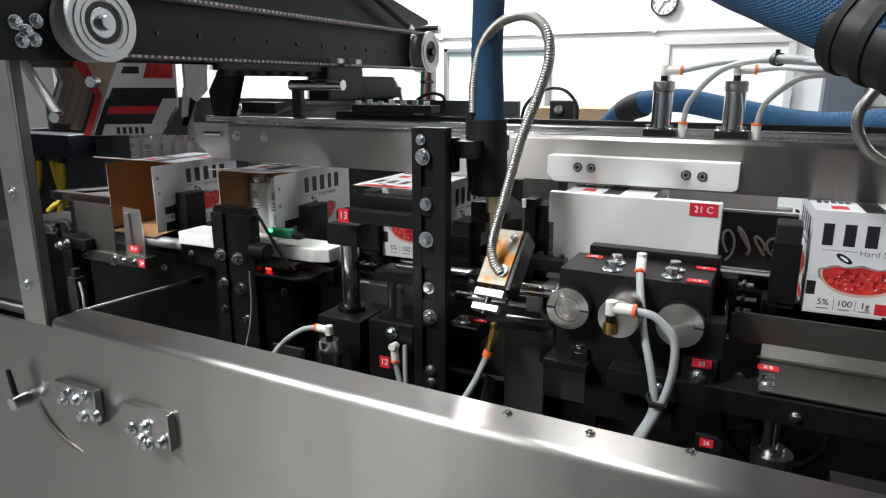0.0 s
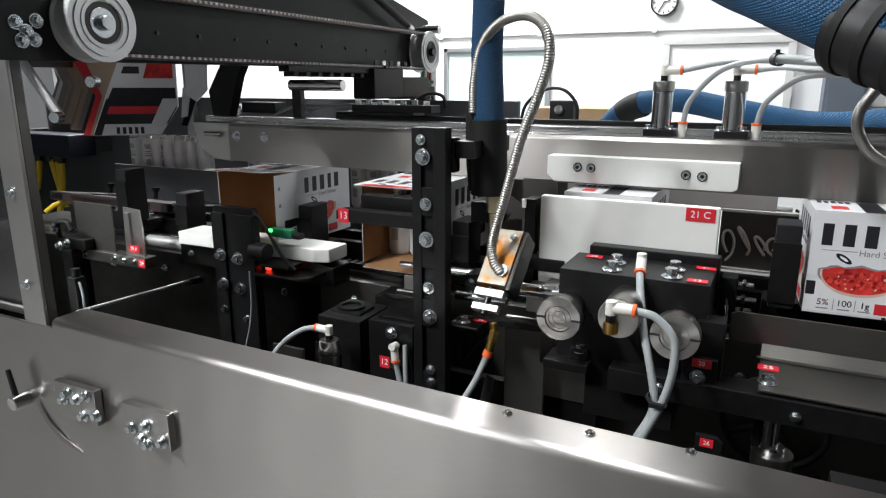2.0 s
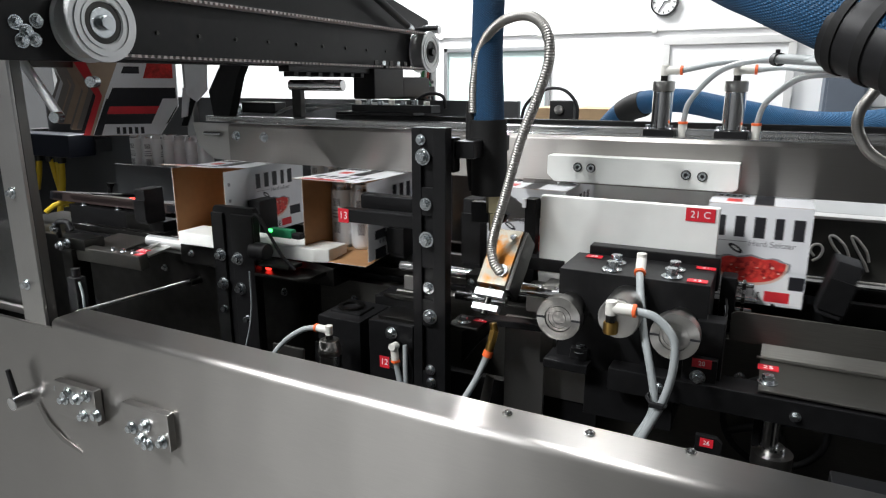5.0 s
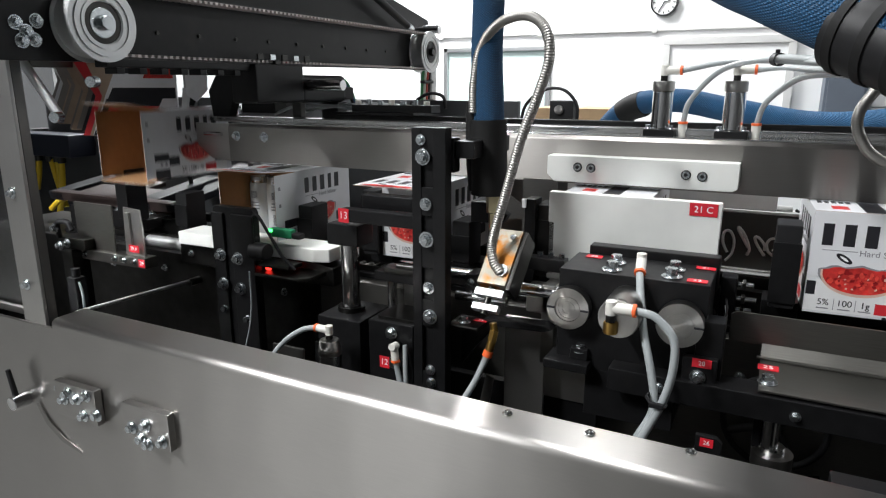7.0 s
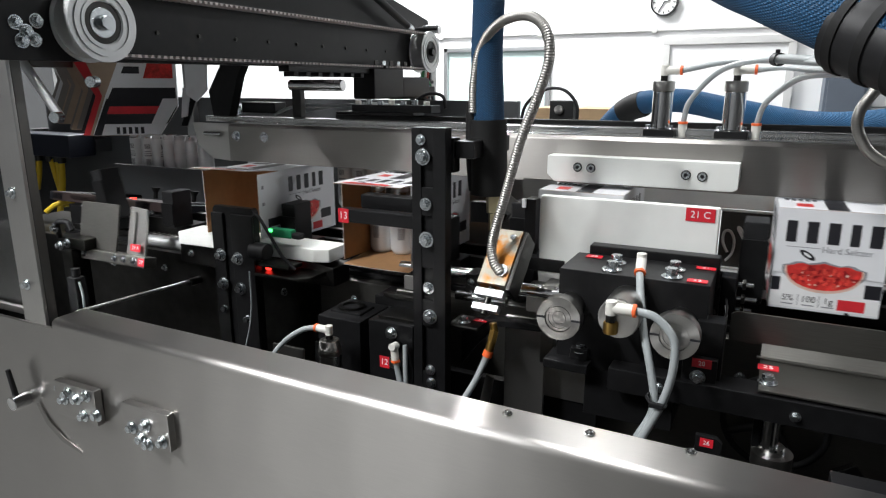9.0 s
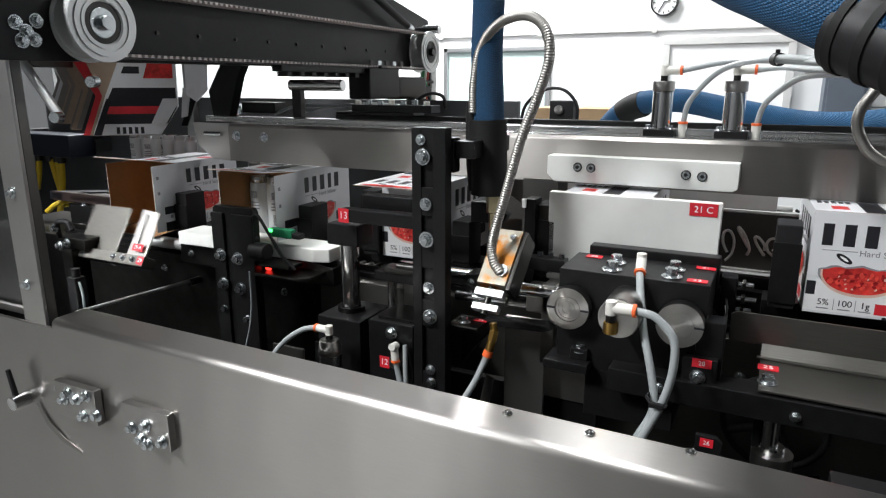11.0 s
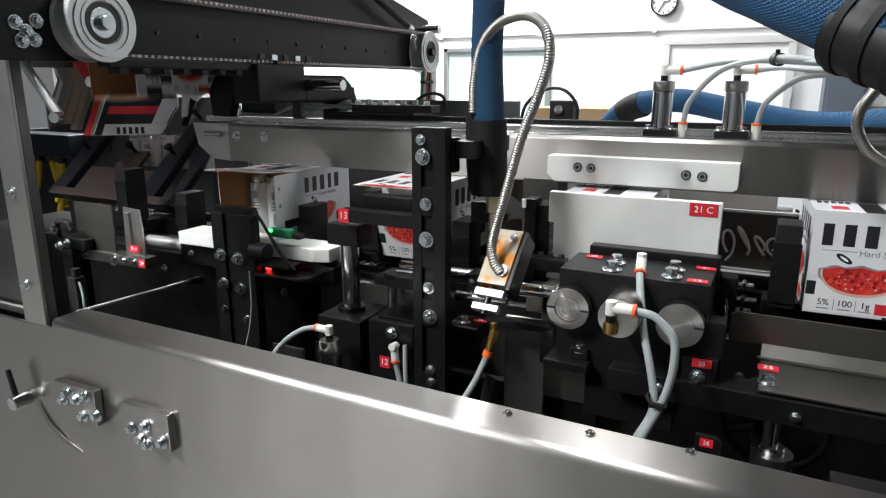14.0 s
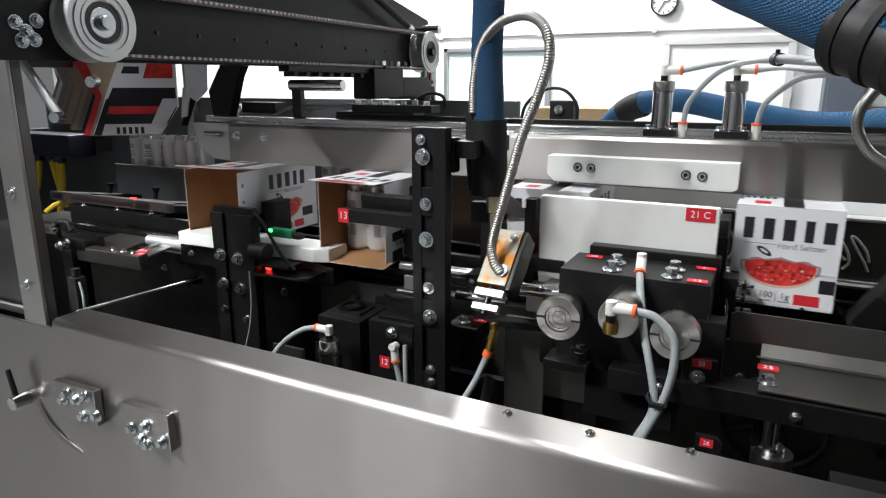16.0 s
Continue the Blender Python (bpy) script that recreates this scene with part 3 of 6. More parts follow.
prism(bm, [(-1.45, 1.346), (-1.316, 1.346), (-1.316, 1.246), (-1.385, 1.25), (-1.435, 1.285)], "y", 1.352, 1.358, 0.001)
part("end_plate", bm, STEEL, rl)
bm = start()
bx(bm, -1.45, 1.3, 1.40, 1.44, 1.347, 1.362, 0.003)
part("top_strip", bm, BRIGHTSTRIP, rl, "bright steel strip")
# Bright overlay added on the flange for the highlight along the rail's top.
bm = start()
bx(bm, -1.31, 1.3, 1.354, 1.398, 1.3465, 1.349, 0.0008)
part("flange_face", bm, BRIGHTSTRIP, rl, "bright overlay for the highlight on the rail's top")
bm = start()
bx(bm, -1.05, 1.3, 1.465, 1.475, 1.35, 1.372, 0.003)
part("black_strip", bm, BLACK, rl)
for bxp in (-1.32 + 0.035, -1.19):
    bolt(rl, (bxp, 1.345, 1.315), 0.013)
bm = start()
cy(bm, (-1.40, 1.345, 1.318), (-1.34, 1.345, 1.318), 0.006, seg=12)
part("slot_pin", bm, CHROME, rl)

# white guide block under the rail
wg = thing("hold_down_block", (-0.23, 1.32, 1.255), "white plastic hold-down block bolted to the rail", "guide block")
bm = start()
prism(bm, [(-0.413, 1.270), (-0.398, 1.256), (-0.06, 1.256), (-0.05, 1.262), (-0.05, 1.309), (-0.41, 1.309), (-0.413, 1.306)], "y", 1.308, 1.344, 0.002)
part("block", bm, HDPE, wg)
for bxp, bzp in ((-0.349, 1.287), (-0.322, 1.2865), (-0.142, 1.2835), (-0.113, 1.282)):
    bm = start()
    ring(bm, (bxp, 1.3085, bzp), (bxp, 1.304, bzp), 0.0072, 0.0038, 20)
    hs = part("socket_screw", bm, ZINC, wg)
    # Dark ring and black centre put the shade of the screw hole into colour.
    bm = start()
    ring(bm, (bxp, 1.309, bzp), (bxp, 1.3068, bzp), 0.0092, 0.0073, 20)
    part("counterbore", bm, DARKSTEEL, wg)
    bm = start()
    cy(bm, (bxp, 1.309, bzp), (bxp, 1.3062, bzp), 0.0037, seg=6)
    part("hex_recess", bm, INK, hs)

# air cylinders standing on the rail
for cx, cyy in ((-0.209, 1.405), (-0.076, 1.405)):
    ac = thing("air_cylinder", (cx, cyy, 1.346), "short polished air cylinder standing on the rail", "air cylinder", "air cylinders on the rail")
    bm = start()
    cy(bm, (cx, cyy, 1.362), (cx, cyy, 1.435), 0.0195, seg=32, bev=0.002)
    part("barrel", bm, CHROME, ac)
    bm = start()
    cy(bm, (cx, cyy, 1.435), (cx, cyy, 1.455), 0.0215, seg=32, bev=0.002)
    part("end_cap", bm, TURNED, ac)
    bm = start()
    bx(bm, cx - 0.03, cx + 0.03, cyy - 0.03, cyy + 0.03, 1.3465, 1.362, 0.003)
    part("mounting_foot", bm, BLACK, ac)
    for dx in (-0.022, 0.022):
        bolt(ac, (cx + dx, cyy - 0.02, 1.362), 0.009, rx=-90)
    elbow(ac, (cx, cyy, 1.455), (0, 0, 1), (1, 0, 0), 0.0085)
    fx = cx + 0.042
    bm = start()
    cy(bm, (fx, cyy, 1.346), (fx, cyy, 1.372), 0.0085, seg=18, bev=0.001)
    part("straight_fitting", bm, FITTING, ac)
    bm = start()
    cy(bm, (fx, cyy, 1.372), (fx, cyy, 1.377), 0.0095, seg=18, bev=0.001)
    part("release_ring", bm, ORANGE, ac)


def hose(name, pts, r, m, label, cat, group="", ribs=0.0, step=0.004, seg=16):
    b = start()
    tube(b, pts, r, seg=seg, ribs=ribs, rib_step=step)
    return solid(name, b, m, label, cat, group)


for pts in (((-0.175, 1.405, 1.475), (-0.09, 1.38, 1.49), (0.0, 1.2, 1.485), (0.045, 0.95, 1.475), (0.07, 0.85, 1.47)),
            ((-0.042, 1.405, 1.475), (0.0, 1.35, 1.478), (0.04, 1.15, 1.470), (0.07, 0.9, 1.466)),
            ((-0.167, 1.405, 1.375), (-0.155, 1.40, 1.42), (-0.10, 1.36, 1.475), (-0.02, 1.25, 1.49), (0.04, 1.0, 1.48), (0.075, 0.86, 1.474)),
            ((-0.034, 1.405, 1.375), (-0.022, 1.39, 1.415), (0.02, 1.28, 1.455), (0.05, 1.1, 1.463), (0.075, 0.9, 1.46))):
    hose("air_hose", pts, 0.0052, TUBE, "grey plastic air hose running to the bundle", "hose", "air hoses over the rail")
bm = start()
ring(bm, (-0.013, 1.225, 1.488), (-0.006, 1.21, 1.487), 0.0105, 0.0088, 16)
bx(bm, -0.014, -0.007, 1.212, 1.222, 1.497, 1.503, 0.001)
solid("cable_tie", bm, BLACKP, "black cable tie round the grey hoses", "cable tie")

# blue sleeved hoses
hose("heated_hose", ((-0.462, 1.10, 1.75), (-0.461, 1.10, 1.60), (-0.463, 1.10, 1.50), (-0.459, 1.10, 1.42), (-0.456, 1.10, 1.34)), 0.0275, BLUE, "thick blue braided hot glue hose hanging down", "hose", seg=28)
bm = start()
tube(bm, ((-0.485, 1.095, 1.418), (-0.485, 1.095, 1.37), (-0.483, 1.095, 1.31), (-0.478, 1.095, 1.262)), 0.014, seg=18)
tube(bm, ((-0.458, 1.10, 1.388), (-0.457, 1.10, 1.34), (-0.455, 1.10, 1.29), (-0.455, 1.10, 1.255)), 0.033, seg=24)
solid("hose_sleeve", bm, RUBBER, "wrinkled black sleeve over the end of the blue hose", "hose sleeve")
hose("heated_hose", ((-0.20, 1.0, 1.69), (-0.086, 0.9, 1.588), (-0.02, 0.84, 1.548), (0.035, 0.79, 1.517), (0.09, 0.755, 1.488), (0.18, 0.7, 1.45)), 0.034, BLUE, "thick blue braided hose crossing above the machine", "hose", seg=32)
cb = thing("hose_connector", (0.05, 0.77, 1.49), "large black moulded connector clamped round the blue hose", "hose clamp")
bm = start()
tube(bm, ((0.052, 0.785, 1.503), (0.066, 0.775, 1.496), (0.09, 0.762, 1.485), (0.13, 0.735, 1.465)), 0.041, seg=32)
part("shell", bm, BLACKP, cb)
for k in range(3):
    bm = start()
    c = Vector((0.056 + 0.024 * k, 0.782 - 0.014 * k, 1.501 - 0.011 * k))
    d = Vector((0.022, -0.014, -0.009)).normalized()
    ring(bm, c, c + d * 0.009, 0.0435, 0.040, 36)
    part("ridge", bm, RUBBER, cb)
hose("heated_hose", ((-0.60, 2.2, 1.05), (-0.52, 2.1, 1.24), (-0.40, 2.0, 1.375), (-0.26, 1.95, 1.405), (-0.10, 1.93, 1.380), (0.08, 1.9, 1.352), (0.26, 1.8, 1.370), (0.6, 1.5, 1.45)), 0.032, BLUE, "blue braided hose lying behind the rail", "hose", seg=24)
bm = start()
tube(bm, ((-0.408, 2.006, 1.366), (-0.380, 1.993, 1.383), (-0.345, 1.978, 1.395)), 0.037, seg=24)
solid("hose_sleeve", bm, RUBBER, "black sleeve clamped on the blue hose", "hose sleeve")

# flexible steel conduit looping up to the glue head
hose("steel_conduit", ((-0.479, 1.08, 1.40), (-0.478, 1.08, 1.45), (-0.466, 1.08, 1.51), (-0.43, 1.07, 1.546), (-0.378, 1.05, 1.556), (-0.338, 1.03, 1.535), (-0.325, 1.02, 1.49), (-0.342, 1.02, 1.43), (-0.368, 1.02, 1.36), (-0.392, 1.02, 1.27), (-0.412, 1.016, 1.190), (-0.406, 1.006, 1.158), (-0.392, 1.004, 1.138)), 0.0078, CONDUIT, "ribbed flexible steel conduit bent in a loop", "conduit", ribs=0.0009, step=0.0042)
bm = start()
tube(bm, ((0.11, 0.95, 1.455), (0.087, 0.93, 1.42), (0.090, 0.93, 1.39), (0.118, 0.93, 1.36), (0.2, 0.93, 1.335)), 0.0062, ribs=0.0004, rib_step=0.003)
solid("steel_conduit", bm, CONDUIT, "ribbed grey conduit hanging from the connector", "conduit")

# ---- upper beam with toothed belt, running across the machine ----
BXP = -1.18
be = thing("belt_beam", (BXP, 1.5, 1.5), "black anodised cross beam with toothed belt and pulleys", "belt drive")
bm = start()
prism(bm, [(0.55, 1.488), (2.12, 1.500), (2.12, 1.618), (0.55, 1.645)], "x", BXP - 0.03, BXP - 0.005, 0.001)
part("beam_plate", bm, BLACK, be)
bm = start()
prism(bm, [(0.55, 1.60), (2.36, 1.60), (2.42, 1.64), (2.42, 1.69), (2.13, 1.745), (0.55, 1.80)], "x", BXP - 0.12, BXP - 0.09, 0.002)
part("rear_plate", bm, BLACK, be)
bm = start()
bx(bm, BXP - 0.12, BXP - 0.006, 1.9, 2.0, 1.60, 1.62, 0.002)
bx(bm, BXP - 0.12, BXP - 0.006, 0.7, 0.8, 1.62, 1.64, 0.002)
part("spacer", bm, BLACK, be)
bm = start()
cy(bm, (BXP - 0.09, 2.34, 1.649), (BXP + 0.0, 2.34, 1.649), 0.017, seg=18, bev=0.002)
part("cross_shaft", bm, CHROME, be)
for yy, nm, lab in ((0.868, "pulley", "near turned aluminium pulley"), (2.178, "far_pulley", "far turned aluminium pulley")):
    c = Vector((BXP, yy, 1.559))
    ax = Vector((1, 0, 0))
    pl = part(nm, ring(start(), c - ax * 0.004, c + ax * 0.040, 0.063, 0.030, 48), SATIN, be, lab)
    bm = start()
    ring(bm, c + ax * 0.0405, c + ax * 0.046, 0.0705, 0.038, 56)
    ring(bm, c - ax * 0.008, c - ax * 0.003, 0.0705, 0.03, 56)
    part("flange", bm, SATIN, pl)
    bm = start()
    ring(bm, c + ax * 0.0462, c + ax * 0.049, 0.060, 0.052, 56)
    ring(bm, c + ax * 0.0462, c + ax * 0.048, 0.046, 0.040, 48)
    part("turned_ridge", bm, SATIN, pl)
    bm = start()
    ring(bm, c + ax * 0.02, c + ax * 0.044, 0.0375, 0.028, 40)
    part("bearing_race", bm, DARKSTEEL, pl)
    bm = start()
    cy(bm, c, c + ax * 0.045, 0.0275, seg=32, bev=0.002)
    part("hub_washer", bm, ZINC if yy < 1 else BLACK, pl)
    bm = start()
    cy(bm, c + ax * 0.045, c + ax * 0.058, 0.0135, seg=6, bev=0.0015)
    part("hub_bolt", bm, ZINC if yy < 1 else DARKSTEEL, pl)
for nm, z0 in (("upper_belt", 1.624), ("lower_belt", 1.497)):
    bm = start()
    bx(bm, BXP + 0.002, BXP + 0.038, 0.872, 2.175, z0, z0 + 0.003, 0)
    part(nm, bm, BELT, be)
tb = start()
prism(tb, [(-0.0050, -0.0026), (0.0050, -0.0026), (0.0030, 0.0030), (-0.0030, 0.0030)], "x", -0.001, 0.0405)
TOOTH = finish(tb, "belt_tooth", BELTTOOTH)
for k in range(168):
    upr = k < 84
    o = new("belt_tooth", TOOTH)
    o.parent = be
    o.matrix_basis = Matrix.Translation(Vector((BXP, 0.875 + 1.30 * (k % 84 + 0.5) / 84, 1.6215 if upr else 1.5026)) - world_of(be)) @ (Matrix.Rotation(math.pi, 4, "Y") @ Matrix.Translation((-0.0395, 0, 0)) if upr else Matrix.Identity(4))
for yy, zz in ((0.735, 1.552), (0.752, 1.538), (0.772, 1.557), (0.742, 1.522), (0.765, 1.525)):
    bolt(be, (BXP - 0.005, yy, zz), 0.013, rz=90)
for k in range(9):
    bm = start()
    cy(bm, (BXP - 0.005, 1.03 + 0.115 * k, 1.553), (BXP - 0.001, 1.03 + 0.115 * k, 1.553), 0.004, seg=12)
    part("cap_screw", bm, DARKSTEEL, be)
gs = thing("gas_spring", (-1.22, 2.0, 1.7), "slim black gas spring with steel end", "gas spring")
bm = start()
cy(bm, (-1.225, 1.95, 1.73), (-1.225, 2.17, 1.652), 0.013, seg=14)
part("tube", bm, BLACKP, gs)
bm = start()
cy(bm, (-1.225, 2.17, 1.652), (-1.225, 2.20, 1.64), 0.014, seg=14, bev=0.003)
part("end_stud", bm, ZINC, gs)
pc = thing("support_column", (-1.2, 2.3, 0.0), "grey steel column with wires behind the belt drive", "column")
bm = start()
bx(bm, -1.24, -1.19, 2.29, 2.33, 0.0, 1.51, 0.003)
part("column", bm, ALU, pc)
for k, m in enumerate((WIRE_G, FITTING, WIRE_R, BLACKP)):
    bm = start()
    tube(bm, ((-1.185, 2.215 + 0.017 * k, 1.50), (-1.19, 2.21 + 0.018 * k, 1.41), (-1.185, 2.215 + 0.018 * k, 1.30)), 0.006, seg=8)
    part("wire", bm, m, pc)
for z in (1.38, 1.45):
    bm = start()
    bx(bm, -1.195, -1.175, 2.205, 2.28, z, z + 0.012, 0.003)
    part("wire_clip", bm, BLACKP, pc)

# ---- stations along the lane ----
# black post with slotted front and the folding arm
po = thing("tool_post", (-0.527, 1.02, 0.6), "black slotted tool post with zinc bolts", "tool post")
bm = start()
bx(bm, -0.56, -0.541, 1.0, 1.025, 0.6, 1.378, 0.002)
bx(bm, -0.519, -0.494, 1.0, 1.025, 0.6, 1.378, 0.002)
bx(bm, -0.541, -0.519, 1.008, 1.024, 0.6, 1.376, 0)
for z0, z1 in ((0.6, 0.93), (1.02, 1.07), (1.13, 1.17), (1.225, 1.275), (1.33, 1.378)):
    bx(bm, -0.543, -0.517, 1.0015, 1.02, z0, z1, 0.001)
part("post", bm, BLACK, po)
for x, z, r in ((-0.541, 1.357, 0.0095), (-0.537, 1.328, 0.0145), (-0.532, 1.246, 0.0115), (-0.531, 1.183, 0.0145), (-0.527, 1.094, 0.0115), (-0.524, 1.040, 0.0145), (-0.524, 0.936, 0.0105), (-0.522, 0.911, 0.0105)):
    bolt(po, (x, 1.0, z), r)
bm = start()
bx(bm, -0.49, -0.455, 1.03, 1.20, 1.325, 1.355, 0.002)
bx(bm, -0.56, -0.49, 1.025, 1.05, 1.30, 1.36, 0.002)
part("upper_bracket", bm, BLACK, po)
fa = thing("folding_arm", (-0.66, 1.06, 1.19), "black folding arm with red number label", "folding arm")
bm = start()
bx(bm, -0.748, -0.545, 1.045, 1.07, 1.187, 1.213, 0.002)
part("arm", bm, BLACK, fa)
bm = start()
bx(bm, -0.735, -0.565, 1.10, 1.13, 1.205, 1.235, 0.004)
bx(bm, -0.60, -0.56, 1.05, 1.13, 1.19, 1.21, 0.002)
part("rear_finger", bm, BLACK, fa)
bm = start()
prism(bm, [(-0.50, 1.235), (-0.46, 1.235), (-0.425, 1.215), (-0.435, 1.198), (-0.50, 1.195)], "y", 1.12, 1.14, 0.002)
part("right_finger", bm, BLACK, fa)
sticker(fa, "13", (-0.738, 1.0445, 1.2), 0.024, 0.028)

# lifting rod that folds the lower flap is keyed below; its guide blocks stand still
gbk = thing("guide_block", (-0.75, 1.08, 0.6), "black guide block on the machine bed", "guide block")
bm = start()
bx(bm, -0.81, -0.705, 1.04, 1.16, 0.6, 0.985, 0.003)
part("block", bm, BLACK, gbk)
bm = start()
ring(bm, (-0.765, 1.1, 0.985), (-0.765, 1.1, 0.995), 0.029, 0.0205, 32)
part("rod_bushing", bm, DARKSTEEL, gbk)
vb = thing("valve_block", (-0.6, 1.03, 0.6), "black actuator block with red number label", "actuator block")
bm = start()
bx(bm, -0.672, -0.572, 1.02, 1.12, 0.6, 1.005, 0.003)
part("block", bm, BLACK, vb)
bm = start()
bx(bm, -0.655, -0.575, 1.03, 1.11, 1.005, 1.012, 0.001)
part("cover_plate", bm, DARKSTEEL, vb)
for x, z, r in ((-0.619, 0.985, 0.013), (-0.612, 0.925, 0.0135)):
    bolt(vb, (x, 1.02, z), r)
sticker(vb, "12", (-0.636, 1.0195, 0.922), 0.022, 0.024)
tip = elbow(vb, (-0.603, 1.02, 0.965), (0, -1, 0.1), (0.15, -0.1, -1), 0.0078)
hose("air_hose", (tuple(tip), (-0.588, 0.995, 0.90), (-0.575, 0.99, 0.85), (-0.57, 0.99, 0.78)), 0.0052, TUBE, "grey plastic air hose below the actuator", "hose")
hose("air_hose", ((-0.584, 1.01, 0.97), (-0.578, 1.0, 0.92), (-0.57, 0.99, 0.84), (-0.565, 0.99, 0.78)), 0.0045, TUBE, "grey plastic air hose below the actuator", "hose")
sc = thing("air_cylinder", (-0.737, 0.98, 0.7), "small polished air cylinder with a tapered cap", "air cylinder")
bm = start()
cy(bm, (-0.737, 0.98, 0.7), (-0.737, 0.98, 0.935), 0.0225, seg=28, bev=0.001)
part("barrel", bm, CHROME, sc)
bm = start()
cy(bm, (-0.737, 0.98, 0.935), (-0.737, 0.98, 0.945), 0.0235, seg=28, bev=0.001)
cy(bm, (-0.737, 0.98, 0.945), (-0.737, 0.98, 0.965), 0.0235, 0.0185, seg=28, bev=0.001)
part("end_cap", bm, TURNED, sc)
tip = elbow(sc, (-0.737, 0.98, 0.965), (0, 0, 1), (-1, 0, 0), 0.008)
hose("air_hose", (tuple(tip), (-0.80, 0.975, 0.975), (-0.84, 0.965, 0.945), (-0.87, 0.95, 0.90), (-0.9, 0.93, 0.84)), 0.0055, TUBE, "grey plastic air hose curving to the cylinder", "hose")

# second lifting rod, behind the post
lr = thing("lift_table", (-0.66, 1.12, 0.98), "small black lift table on steel rods", "lift table")
bm = start()
bx(bm, -0.70, -0.575, 1.09, 1.16, 1.062, 1.082, 0.002)
part("table", bm, BLACK, lr)
for x in (-0.676, -0.60):
    bm = start()
    cy(bm, (x, 1.12, 0.9), (x, 1.12, 1.062), 0.0095, seg=20)
    part("rod", bm, CHROME, lr)
bm = start()
bx(bm, -0.675, -0.60, 1.085, 1.10, 1.082, 1.092, 0.002)
cy(bm, (-0.65, 1.1, 1.095), (-0.59, 1.1, 1.095), 0.006, seg=14)
part("clamp", bm, DARKSTEEL, lr)
sticker(lr, "11", (-0.61, 1.1, 1.0835), 0.03, 0.018, rx=0)

# bracket with slots on the lane's near side
bk = thing("slotted_bracket", (-1.08, 1.1, 0.6), "black slotted bracket plate with zinc bolts", "bracket")
bm = start()
prism(bm, [(-1.14, 0.55), (-1.018, 0.55), (-1.018, 1.172), (-1.024, 1.18), (-1.134, 1.18), (-1.14, 1.172)], "y", 1.097, 1.115, 0.002)
part("plate", bm, BLACK, bk)
for x0, x1 in ((-1.14, -1.105), (-1.082, -1.018)):
    bm = start()
    bx(bm, x0, x1, 1.09, 1.0969, 0.85, 1.165, 0.002)
    part("face_strip", bm, BLACK, bk)
for x, z in ((-1.118, 1.066), (-1.066, 1.063), (-1.116, 0.997), (-1.064, 0.992)):
    bolt(bk, (x, 1.092, z), 0.0155)
for x, z in ((-1.118, 0.935), (-1.05, 0.92)):
    bolt(bk, (x, 1.092, z), 0.012)
bm = start()
cy(bm, (-1.03, 1.10, 1.085), (-0.985, 1.10, 1.085), 0.02, seg=24, bev=0.004)
part("knob", bm, BLACKP, bk)
sn = thing("light_sensor", (-0.99, 1.15, 1.13), "small green and black sensor with glowing light", "sensor")
bm = start()
bx(bm, -1.02, -0.955, 1.145, 1.165, 1.108, 1.128, 0.003)
part("housing", bm, GREEN, sn)
bm = start()
bx(bm, -1.018, -1.008, 1.142, 1.146, 1.120, 1.127, 0.001)
part("indicator", bm, GREENLED, sn)
bm = start()
bx(bm, -0.955, -0.93, 1.145, 1.165, 1.108, 1.122, 0.004)
part("plug", bm, BLACKP, sn)
hose("sensor_cable", ((-1.013, 1.088, 1.165), (-0.995, 1.085, 1.17), (-0.97, 1.09, 1.13), (-0.945, 1.1, 1.08), (-0.92, 1.11, 1.05)), 0.0035, BLACKP, "thin black sensor cable", "cable")
hose("sensor_cable", ((-1.025, 1.08, 1.04), (-1.022, 1.075, 0.96), (-1.03, 1.07, 0.90), (-1.05, 1.06, 0.82)), 0.0018, TUBE, "thin grey cable hanging by the bracket", "cable")

# white plastic carton guide
cg = thing("carton_guide", (-1.1, 1.2, 1.05), "white plastic guide bar along the carton lane", "guide bar")
bm = start()
prism(bm, [(-1.32, 1.15), (-0.90, 1.15), (-0.865, 1.165), (-0.865, 1.235), (-1.32, 1.235)], "z", 1.058, 1.090, 0.004)
part("bar", bm, HDPE, cg)
bm = start()
bx(bm, -1.10, -0.93, 1.10, 1.15, 1.048, 1.057, 0.002)
part("support", bm, DARKSTEEL, cg)
dk = thing("slide_deck", (-1.1, 1.2, 1.0), "dark polished slide deck under the cartons", "slide deck")
bm = start()
prism(bm, [(-1.34, 1.0), (-0.86, 1.0), (-0.86, 1.045), (-0.90, 1.052), (-1.34, 1.052)], "y", 1.17, 1.235, 0.004)
part("deck", bm, DARKSTEEL, dk)
bm = start()
prism(bm, [(-1.04, 1.09), (-0.90, 1.09), (-0.88, 1.11), (-0.88, 1.17), (-1.04, 1.17)], "z", 1.028, 1.036, 0.002)
part("lip", bm, DARKSTEEL, dk)
bm = start()
cy(bm, (-1.008, 1.12, 1.042), (-1.0, 1.12, 1.042), 0.006, seg=12)
part("red_light", bm, REDLED, dk, "small red glowing light")
bm = start()
cy(bm, (-1.47, 1.185, 1.044), (-1.20, 1.185, 1.044), 0.015, seg=24, bev=0.002)
part("roller", bm, SATIN, dk, "bright steel roller")

# left bay: fixed swivel mount, rod and bed details
sm = thing("swivel_mount", (-1.56, 1.08, 0.9), "dark steel swivel mount with bolts", "mount")
bm = start()
bx(bm, -1.66, -1.56, 1.06, 1.12, 1.03, 1.06, 0.003)
bx(bm, -1.64, -1.60, 1.05, 1.10, 0.85, 1.03, 0.003)
part("bracket", bm, DARKSTEEL, sm)
for x, z in ((-1.652, 1.085), (-1.64, 1.04), (-1.61, 1.05)):
    bolt(sm, (x, 1.05, z), 0.013)
